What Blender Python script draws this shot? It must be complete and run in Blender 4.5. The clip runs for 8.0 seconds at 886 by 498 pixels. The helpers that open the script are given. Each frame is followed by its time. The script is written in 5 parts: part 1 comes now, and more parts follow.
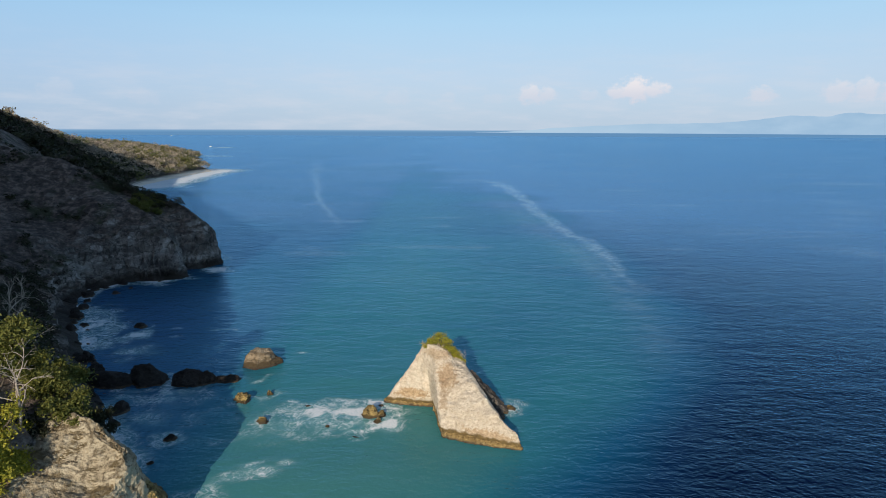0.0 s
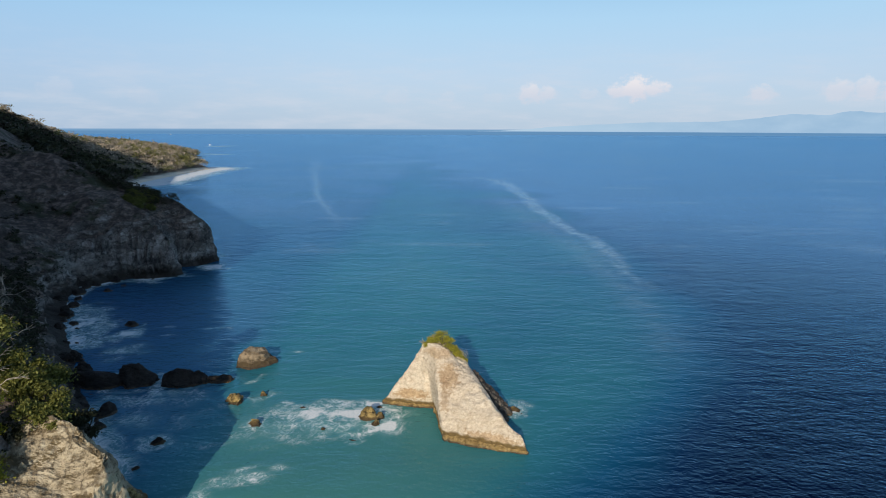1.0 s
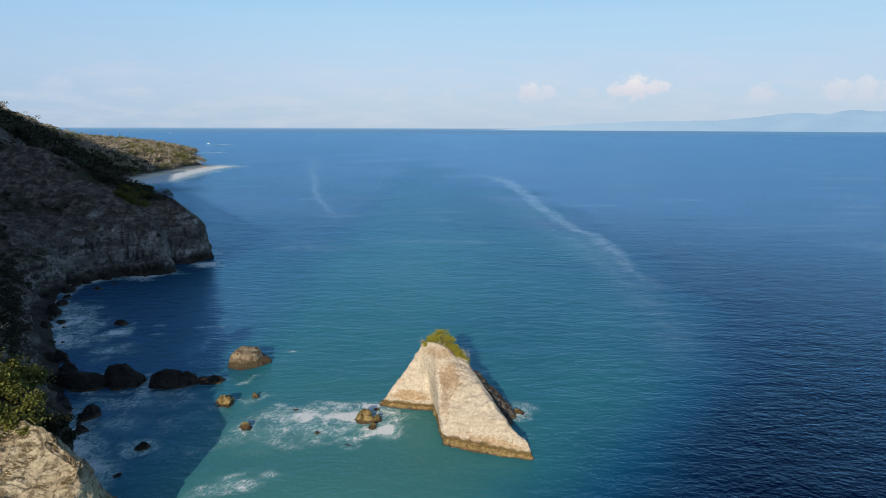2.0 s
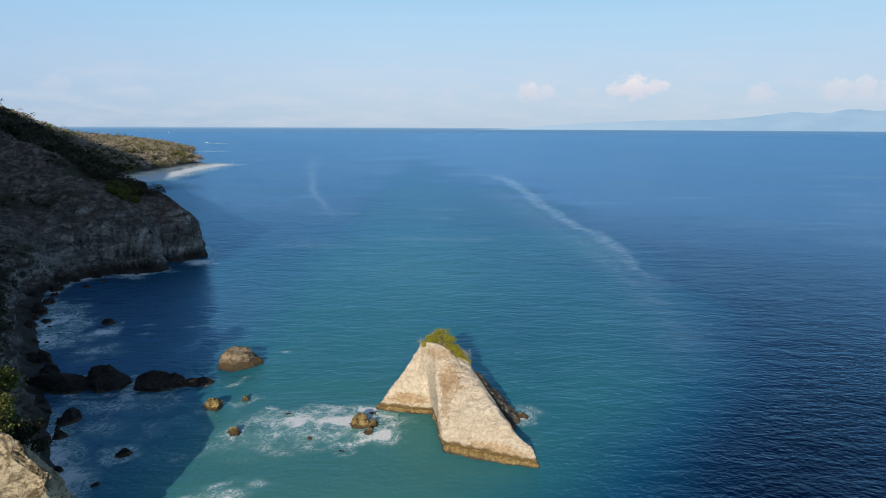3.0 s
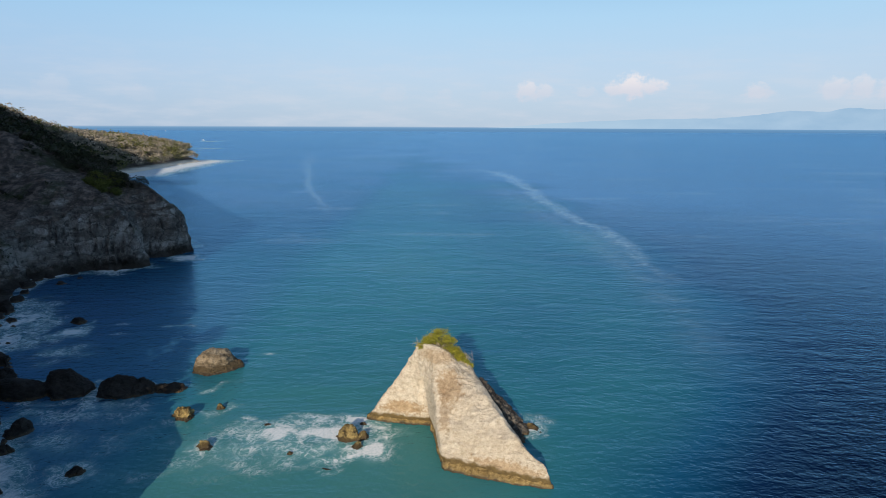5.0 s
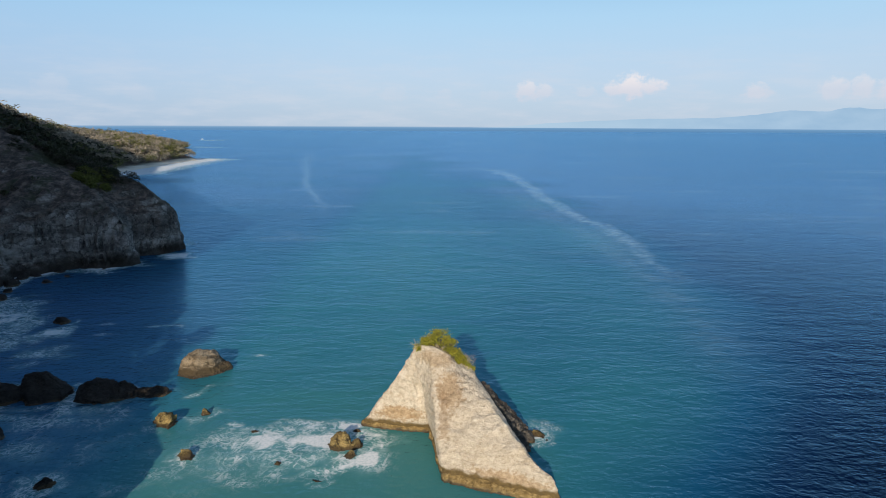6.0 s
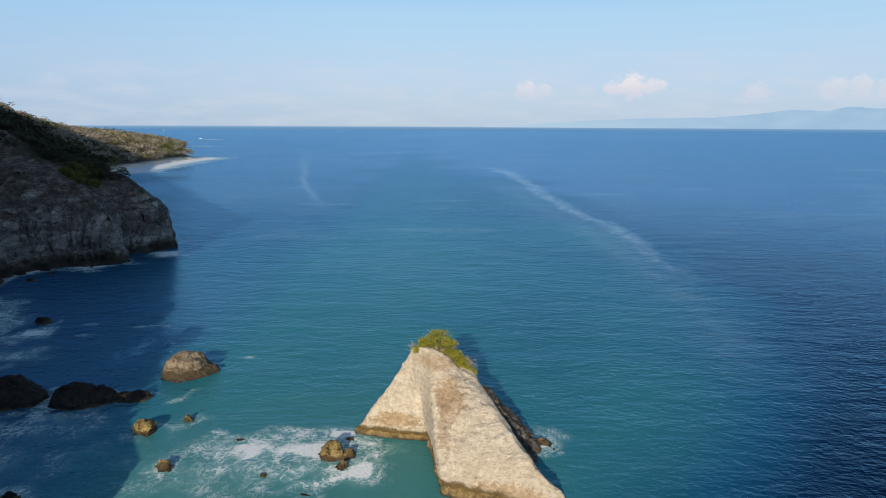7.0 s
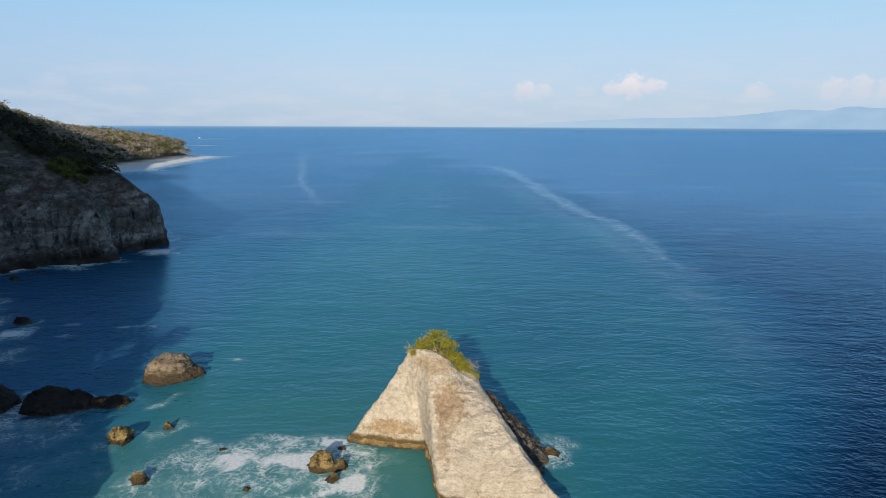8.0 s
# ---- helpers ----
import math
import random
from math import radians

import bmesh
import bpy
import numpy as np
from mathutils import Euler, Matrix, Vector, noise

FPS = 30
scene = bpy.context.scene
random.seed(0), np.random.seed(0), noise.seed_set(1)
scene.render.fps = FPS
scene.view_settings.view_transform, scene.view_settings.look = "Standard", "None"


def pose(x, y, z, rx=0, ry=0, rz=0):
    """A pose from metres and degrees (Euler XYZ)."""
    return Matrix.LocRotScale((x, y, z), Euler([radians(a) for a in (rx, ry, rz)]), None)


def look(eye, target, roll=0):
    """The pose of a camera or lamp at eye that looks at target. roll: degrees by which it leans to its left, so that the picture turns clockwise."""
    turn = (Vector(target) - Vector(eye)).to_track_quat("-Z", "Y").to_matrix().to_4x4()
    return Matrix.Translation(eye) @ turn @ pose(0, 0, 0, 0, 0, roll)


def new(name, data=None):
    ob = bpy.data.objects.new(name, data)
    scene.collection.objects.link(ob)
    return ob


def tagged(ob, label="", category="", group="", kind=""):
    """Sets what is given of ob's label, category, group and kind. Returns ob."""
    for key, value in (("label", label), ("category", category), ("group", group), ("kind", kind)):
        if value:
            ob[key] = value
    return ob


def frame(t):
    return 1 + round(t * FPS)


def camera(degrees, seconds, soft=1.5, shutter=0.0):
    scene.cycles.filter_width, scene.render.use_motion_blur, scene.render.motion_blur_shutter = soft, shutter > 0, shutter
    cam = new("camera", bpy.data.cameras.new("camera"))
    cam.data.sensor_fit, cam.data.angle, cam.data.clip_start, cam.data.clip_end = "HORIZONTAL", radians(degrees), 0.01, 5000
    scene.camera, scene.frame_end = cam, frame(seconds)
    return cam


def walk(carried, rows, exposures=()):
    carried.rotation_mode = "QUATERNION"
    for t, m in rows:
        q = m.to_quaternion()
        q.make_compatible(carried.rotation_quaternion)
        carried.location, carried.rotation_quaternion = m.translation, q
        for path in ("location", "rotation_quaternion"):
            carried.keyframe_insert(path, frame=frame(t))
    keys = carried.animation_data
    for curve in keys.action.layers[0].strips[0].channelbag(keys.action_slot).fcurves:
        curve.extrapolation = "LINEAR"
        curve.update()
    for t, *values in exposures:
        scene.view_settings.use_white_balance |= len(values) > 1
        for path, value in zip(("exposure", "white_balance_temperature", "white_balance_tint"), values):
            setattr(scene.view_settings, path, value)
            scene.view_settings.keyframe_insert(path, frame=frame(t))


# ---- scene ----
cam = camera(72.0, 8.0, soft=0.85)
# seconds, eye x, y, z, pitch, yaw, lean
PATH = [
    (0, 0.00, 0.00, 60.00, -11.194, -0.025, 0.230),
    (0.5, -0.12, 2.68, 58.97, -11.232, -0.022, 0.214),
    (1, -0.22, 5.44, 57.93, -11.280, -0.030, 0.200),
    (1.5, -0.31, 8.28, 56.90, -11.325, -0.052, 0.190),
    (3, -0.48, 17.18, 53.80, -11.405, -0.147, 0.222),
    (3.5, -0.51, 20.26, 52.77, -11.422, -0.186, 0.230),
    (4, -0.53, 23.37, 51.73, -11.445, -0.225, 0.234),
    (4.5, -0.54, 26.52, 50.69, -11.468, -0.265, 0.242),
    (6, -0.50, 36.09, 47.56, -11.500, -0.342, 0.280),
    (6.5, -0.47, 39.29, 46.51, -11.508, -0.364, 0.280),
    (7, -0.43, 42.50, 45.45, -11.510, -0.384, 0.268),
    (7.5, -0.38, 45.69, 44.38, -11.504, -0.402, 0.254),
    (8, -0.32, 48.86, 43.31, -11.503, -0.415, 0.249),
]
walk(cam, [(t, pose(x, y, z, 90 + pitch, 0, yaw) @ pose(0, 0, 0, 0, 0, lean)) for t, x, y, z, pitch, yaw, lean in PATH])

# ---- world, sun, exposure ----
SUN_EL, SUN_AZ = 20.0, 8.0          # degrees; the light travels towards +y, turned AZ to +x
scene.view_settings.exposure = 0.0

world = bpy.data.worlds.new("world")
scene.world = world
world.use_nodes = True


class Nodes:
    """Short hand for building a node tree."""

    def __init__(self, tree):
        self.t = tree
        tree.nodes.clear()

    def add(self, kind, ins=None, **props):
        n = self.t.nodes.new(kind)
        for key, value in props.items():
            setattr(n, key, value)
        for key, value in (ins or {}).items():
            if isinstance(value, bpy.types.NodeSocket):
                self.t.links.new(value, n.inputs[key])
            else:
                n.inputs[key].default_value = value
        return n

    def math(self, op, a, b=0.0, c=0.0, clamp=False):
        n = self.add("ShaderNodeMath", {0: a, 1: b, 2: c}, operation=op)
        n.use_clamp = clamp
        return n.outputs[0]

    def mix(self, f, a, b, blend="MIX"):
        n = self.add("ShaderNodeMix", {0: f, 6: a, 7: b}, data_type="RGBA", blend_type=blend)
        return n.outputs[2]

    def span(self, v, a, b, c=0.0, d=1.0, smooth=True):
        n = self.add("ShaderNodeMapRange", {0: v, 1: a, 2: b, 3: c, 4: d})
        n.interpolation_type = "SMOOTHSTEP" if smooth else "LINEAR"
        return n.outputs[0]

    def noise(self, vec, scale, detail=4.0, rough=0.55, distort=0.0):
        return self.add("ShaderNodeTexNoise", {"Vector": vec, "Scale": scale, "Detail": detail, "Roughness": rough, "Distortion": distort}).outputs[0]

    def ramp(self, v, stops):
        n = self.add("ShaderNodeValToRGB", {0: v})
        e = n.color_ramp.elements
        while len(e) < len(stops):
            e.new(0.5)
        for k, (p, c) in zip(e, stops):
            k.position, k.color = p, (*c, 1)
        return n.outputs[0]

    def mapping(self, vec, loc=(0, 0, 0), rot=(0, 0, 0), scale=(1, 1, 1)):
        return self.add("ShaderNodeMapping", {0: vec, 1: loc, 2: [radians(a) for a in rot], 3: scale}).outputs[0]


def build_world():
    w = Nodes(world.node_tree)
    sky = w.add("ShaderNodeTexSky", sky_type="NISHITA", sun_disc=False)
    sky.sun_elevation, sky.sun_rotation = radians(SUN_EL), radians(180 + SUN_AZ)
    sky.altitude, sky.air_density, sky.dust_density, sky.ozone_density = 50, 1.0, 1.2, 1.5
    ray = w.add("ShaderNodeTexCoord").outputs["Generated"]
    sep = w.add("ShaderNodeSeparateXYZ", {0: ray})
    x, y, z = sep.outputs
    az = w.math("ARCTAN2", x, y)
    el = w.math("ARCSINE", z)
    col = w.mix(1.0, sky.outputs[0], (0.95, 1.0, 1.05, 1), "MULTIPLY")
    # pale haze low over the sea
    haze = w.span(el, 0.10, 0.70, 1.0, 0.0)
    pale = w.ramp(w.span(el, 0.0, 0.26, 0, 1, False), [(0.0, (0.47, 0.61, 0.78)), (0.3, (0.48, 0.645, 0.85)), (0.62, (0.41, 0.66, 0.91)), (1.0, (0.27, 0.56, 0.87))])
    pale = w.mix(1.0, pale, w.mix(w.span(az, -0.75, -0.05), (8.9, 9.2, 9.6, 1), (10.8, 10.4, 10.05, 1)), "MULTIPLY")
    col = w.mix(w.math("MULTIPLY", haze, 0.9), col, pale)
    # a few low cumulus puffs and thin veils
    p = w.add("ShaderNodeCombineXYZ", {0: az, 1: el}).outputs[0]
    n1 = w.noise(w.mapping(p, scale=(1, 1.15, 1)), 62, 7, 0.62)
    lumps = None
    # bearing, height of the flat base, half width, height of the crown, strength
    for a, e, ra, re, k in ((17.0, 3.2, 1.5, 1.35, 1.0), (15.7, 3.15, 1.6, 0.75, 0.85), (18.4, 3.25, 1.5, 0.85, 0.85), (7.9, 2.9, 1.1, 1.1, 0.7), (9.3, 2.9, 1.2, 0.8, 0.55), (13.0, 2.9, 1.2, 0.6, 0.3), (26.7, 2.7, 1.1, 0.75, 0.65), (27.6, 2.7, 0.9, 0.5, 0.5),
                            (32.3, 2.75, 1.5, 1.0, 0.6), (33.9, 2.8, 1.0, 1.1, 0.6), (36.0, 2.7, 1.6, 1.0, 0.65), (40.5, 2.8, 2.0, 1.2, 0.5), (-4.2, 2.6, 1.4, 0.8, 0.22), (0.4, 2.7, 1.0, 0.6, 0.16), (4.5, 2.6, 1.2, 0.6, 0.16), (-31.5, 2.9, 1.6, 0.8, 0.2), (-25.5, 2.4, 1.5, 0.8, 0.14)):
        da = w.math("DIVIDE", w.math("SUBTRACT", az, radians(a)), radians(ra))
        de = w.math("DIVIDE", w.math("SUBTRACT", el, radians(e)), radians(re))
        below = w.math("MULTIPLY", w.math("MAXIMUM", w.math("MULTIPLY", de, -1.0), 0.0), 1.3)
        rise = w.math("ADD", w.math("MAXIMUM", de, 0.0), below)
        r = w.math("SQRT", w.math("ADD", w.math("MULTIPLY", da, da), w.math("MULTIPLY", rise, rise)))
        m = w.math("MULTIPLY", w.span(w.math("ADD", r, w.math("MULTIPLY", w.math("SUBTRACT", n1, 0.5), 2.0)), 0.45, 1.1, 1, 0), k)
        lumps = m if lumps is None else w.math("MAXIMUM", lumps, m)
    n2 = w.noise(w.mapping(p, scale=(1, 5, 1)), 9, 6, 0.6)
    veil = w.math("MULTIPLY", w.span(n2, 0.40, 0.72), w.span(el, 0.02, 0.16, 0.42, 0.0))
    col = w.mix(veil, col, (6.6, 7.0, 7.9, 1))
    col = w.mix(w.math("MULTIPLY", lumps, 0.85), col, w.mix(w.span(el, radians(2.6), radians(4.2)), (6.9, 6.9, 7.7, 1), (8.9, 8.3, 8.4, 1)))
    # the far sea below the horizon
    under = w.span(el, radians(-0.27), radians(-0.10), 1, 0)
    far = w.mix(w.span(el, radians(-0.45), radians(-0.22)), (1.25, 2.75, 4.85, 1), (1.8, 3.5, 5.6, 1))
    col = w.mix(under, col, far)
    bg = w.add("ShaderNodeBackground", {0: col, 1: 0.1})
    w.add("ShaderNodeOutputWorld", {0: bg.outputs[0]})


build_world()
sun_data = bpy.data.lights.new("sun", "SUN")
sun_data.energy, sun_data.angle, sun_data.color = 4.7, radians(0.53), (1.0, 0.85, 0.67)
sun = new("sun", sun_data)
travel = Vector((math.sin(radians(SUN_AZ)) * math.cos(radians(SUN_EL)), math.cos(radians(SUN_AZ)) * math.cos(radians(SUN_EL)), -math.sin(radians(SUN_EL))))
sun.matrix_world = look(-travel * 500, (0, 0, 0))


# ---- numeric helpers ----
def lattice(ix, iy, iz, seed):
    h = (ix * 374761393 + iy * 668265263 + iz * 2147483647 + seed * 974634777) & 0x7FFFFFFF
    h = ((h ^ (h >> 13)) * 1274126177) & 0x7FFFFFFF
    return ((h ^ (h >> 16)) & 0xFFFF) / 32767.5 - 1.0


def vnoise(p, seed=0):
    """Smooth value noise of points (n, 3), about -1 to 1."""
    i = np.floor(p).astype(np.int64)
    f = p - i
    f = f * f * f * (f * (f * 6 - 15) + 10)
    out = 0
    for dx in (0, 1):
        for dy in (0, 1):
            for dz in (0, 1):
                wgt = np.abs(1 - dx - f[:, 0]) * np.abs(1 - dy - f[:, 1]) * np.abs(1 - dz - f[:, 2])
                out = out + wgt * lattice(i[:, 0] + dx, i[:, 1] + dy, i[:, 2] + dz, seed)
    return out


def fbm(p, octaves=4, seed=0, gain=0.5, ridged=False):
    out, amp, total = 0, 1.0, 0
    for k in range(octaves):
        n = vnoise(p * 2.03 ** k + 17.3 * k, seed + k)
        out = out + amp * ((1 - 2 * np.abs(n)) if ridged else n)
        total += amp
        amp *= gain
    return out / total


def smooth(v, a, b):
    t = np.clip((v - a) / (b - a), 0, 1)
    return t * t * (3 - 2 * t)


def grid_mesh(name, X, Y, Z, keep=None):
    """A mesh of quads from three arrays (rows, columns)."""
    r, c = X.shape
    idx = np.arange(r * c).reshape(r, c)
    q = np.stack([idx[:-1, :-1], idx[:-1, 1:], idx[1:, 1:], idx[1:, :-1]], -1).reshape(-1, 4)
    if keep is not None:
        q = q[keep.reshape(-1)]
    return raw_mesh(name, np.stack([X.ravel(), Y.ravel(), Z.ravel()], 1), q)


def raw_mesh(name, verts, quads, flat=False):
    used = np.zeros(len(verts), bool)
    used[quads.ravel()] = True
    if not used.all():
        new_id = np.cumsum(used) - 1
        verts, quads = verts[used], new_id[quads]
    n = quads.shape[1]
    me = bpy.data.meshes.new(name)
    me.vertices.add(len(verts))
    me.vertices.foreach_set("co", verts.astype(np.float32).ravel())
    me.loops.add(quads.size)
    me.loops.foreach_set("vertex_index", quads.astype(np.int32).ravel())
    me.polygons.add(len(quads))
    me.polygons.foreach_set("loop_start", np.arange(0, quads.size, n, dtype=np.int32))
    me.polygons.foreach_set("loop_total", np.full(len(quads), n, np.int32))
    me.polygons.foreach_set("use_smooth", np.full(len(quads), not flat, bool))
    me.update(calc_edges=True)
    me["used"] = 1
    return me


def coords(me):
    a = np.empty(len(me.vertices) * 3, np.float32)
    me.vertices.foreach_get("co", a)
    return a.reshape(-1, 3).astype(float)


def normals(me):
    a = np.empty(len(me.vertices) * 3, np.float32)
    me.vertex_normals.foreach_get("vector", a)
    return a.reshape(-1, 3).astype(float)


def put_coords(me, p):
    me.vertices.foreach_set("co", p.astype(np.float32).ravel())
    me.update()


def attribute(me, name, values):
    me.attributes.new(name, "FLOAT", "POINT").data.foreach_set("value", values.astype(np.float32))


def spaced(stretches):
    """Grid lines: (start, end, first step, last step) one after another."""
    out = [stretches[0][0]]
    for a, b, s0, s1 in stretches:
        n = max(1, int(round(abs(b - a) / ((s0 + s1) / 2))))
        step = np.linspace(s0, s1, n)
        out += list(a + np.cumsum(step) * (b - a) / step.sum())
    return np.array(out)


def part(name, me, material, parent=None, label=""):
    ob = new(name, me)
    me.materials.clear()
    me.materials.append(material)
    if parent is not None:
        ob.parent = parent
        ob.matrix_parent_inverse = parent.matrix_basis.inverted()
    return tagged(ob, label) if label else ob


# ---- materials ----
def material(name):
    m = bpy.data.materials.new(name)
    m.use_nodes = True
    return m, Nodes(m.node_tree)


def finish(n, base, rough, bump=None, strength=0.5, distance=0.3, extra=None):
    ins = {"Base Color": base, "Roughness": rough, **(extra or {})}
    if bump is not None:
        ins["Normal"] = n.add("ShaderNodeBump", {"Strength": strength, "Distance": distance, "Height": bump}).outputs[0]
    s = n.add("ShaderNodeBsdfPrincipled", ins)
    n.add("ShaderNodeOutputMaterial", {0: s.outputs[0]})


def water_material():
    m, n = material("sea_water")
    pos = n.add("ShaderNodeNewGeometry").outputs["Position"]
    teal = n.add("ShaderNodeAttribute", attribute_name="teal").outputs["Fac"]
    foam = n.add("ShaderNodeAttribute", attribute_name="foam").outputs["Fac"]
    slick = n.add("ShaderNodeAttribute", attribute_name="slick").outputs["Fac"]
    big = n.noise(n.mapping(pos, rot=(0, 0, 25), scale=(1, 0.6, 1)), 0.02, 4, 0.6)
    tone = n.math("ADD", teal, n.math("MULTIPLY", n.math("SUBTRACT", big, 0.5), 0.35), clamp=True)
    col = n.ramp(tone, [(0.0, (0.0004, 0.003, 0.022)), (0.2, (0.0010, 0.015, 0.058)), (0.45, (0.006, 0.080, 0.165)), (0.8, (0.028, 0.178, 0.218)), (1.0, (0.062, 0.222, 0.210))])
    # haze over the far sea and skylight in the cove, painted as blue
    off = n.add("ShaderNodeAttribute", attribute_name="sky_tint").outputs["Fac"]
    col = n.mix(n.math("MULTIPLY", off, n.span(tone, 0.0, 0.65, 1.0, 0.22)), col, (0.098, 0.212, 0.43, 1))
    # ripples: crests run across, three sizes
    r1 = n.noise(n.mapping(pos, rot=(0, 0, 12), scale=(0.8, 1, 1)), 1.15, 3, 0.55)
    r2 = n.noise(n.mapping(pos, rot=(0, 0, -8), scale=(0.55, 1, 1)), 0.42, 3, 0.55)
    r3 = n.noise(n.mapping(pos, rot=(0, 0, 6), scale=(0.5, 1, 1)), 0.12, 3, 0.55)
    wav = n.math("ADD", n.math("MULTIPLY", r1, 0.5), n.math("ADD", n.math("MULTIPLY", r2, 0.75), n.math("MULTIPLY", r3, 1.2)))
    gust = n.noise(n.mapping(pos, rot=(0, 0, 20), scale=(0.5, 1, 1)), 0.012, 4, 0.6)
    # foam: lace where it is thin, closed where it is thick
    warp = n.noise(pos, 0.5, 4, 0.6)
    wv = n.add("ShaderNodeVectorMath", {0: pos, 1: n.add("ShaderNodeCombineXYZ", {0: warp, 1: warp}).outputs[0]}, operation="ADD").outputs[0]
    clot = n.noise(pos, 0.4, 7, 0.68, 0.8)
    f1 = n.noise(wv, 0.30, 4, 0.5, 1.8)
    f2 = n.noise(wv, 0.8, 4, 0.55, 1.4)
    web = n.math("MAXIMUM", n.span(n.math("ABSOLUTE", n.math("SUBTRACT", f1, 0.5)), 0.0, 0.05, 1, 0), n.span(n.math("ABSOLUTE", n.math("SUBTRACT", f2, 0.5)), 0.0, 0.045, 0.9, 0))
    drift = n.noise(pos, 0.16, 4, 0.6)
    grain = n.span(n.noise(pos, 2.6, 4, 0.65), 0.34, 0.58, 0.72, 1.0)
    lace = n.math("MULTIPLY", web, n.math("MULTIPLY", n.span(n.math("ADD", foam, n.math("MULTIPLY", n.math("SUBTRACT", drift, 0.5), 1.4)), 0.12, 0.8), n.span(clot, 0.34, 0.6, 0.25, 1.0)))
    solid = n.span(n.math("ADD", foam, n.math("MULTIPLY", n.math("SUBTRACT", clot, 0.5), 1.7)), 0.78, 1.2)
    mask = n.math("MULTIPLY", n.math("MAXIMUM", lace, solid), n.math("MULTIPLY", n.span(foam, 0.04, 0.25), grain))
    veil = n.math("MULTIPLY", n.span(foam, 0.05, 0.8), n.span(clot, 0.3, 0.7, 0.4, 0.85))
    fine = n.noise(n.mapping(pos, rot=(0, 0, 20), scale=(0.4, 1, 1)), 0.5, 5, 0.7)
    film = n.math("MULTIPLY", slick, n.span(fine, 0.36, 0.66, 0.15, 0.9))
    col = n.mix(veil, col, (0.20, 0.41, 0.41, 1))
    col = n.mix(n.math("MULTIPLY", film, 0.95), col, (0.42, 0.56, 0.66, 1))
    col = n.mix(mask, col, (0.80, 0.84, 0.86, 1))
    rough = n.math("ADD", n.span(gust, 0.3, 0.7, 0.10, 0.24), n.math("MULTIPLY", mask, 0.6))
    nor = n.add("ShaderNodeBump", {"Strength": n.math("MULTIPLY", n.span(slick, 0, 1, 1.0, 0.7), n.span(teal, 0.6, 0.95, 1.0, 0.75)), "Distance": 0.6, "Height": wav}).outputs[0]
    body = n.add("ShaderNodeBsdfDiffuse", {0: col})
    gloss = n.add("ShaderNodeBsdfGlossy", {"Color": (0.37, 0.69, 0.95, 1), "Roughness": rough, "Normal": nor})
    fres = n.add("ShaderNodeFresnel", {"IOR": 1.33, "Normal": nor}).outputs[0]
    share = n.math("MULTIPLY", n.math("MINIMUM", n.math("MULTIPLY", fres, 1.0), 0.62), n.math("SUBTRACT", 1.0, n.math("MULTIPLY", mask, 0.85)))
    both = n.add("ShaderNodeMixShader", {0: share, 1: body.outputs[0], 2: gloss.outputs[0]})
    n.add("ShaderNodeOutputMaterial", {0: both.outputs[0]})
    return m


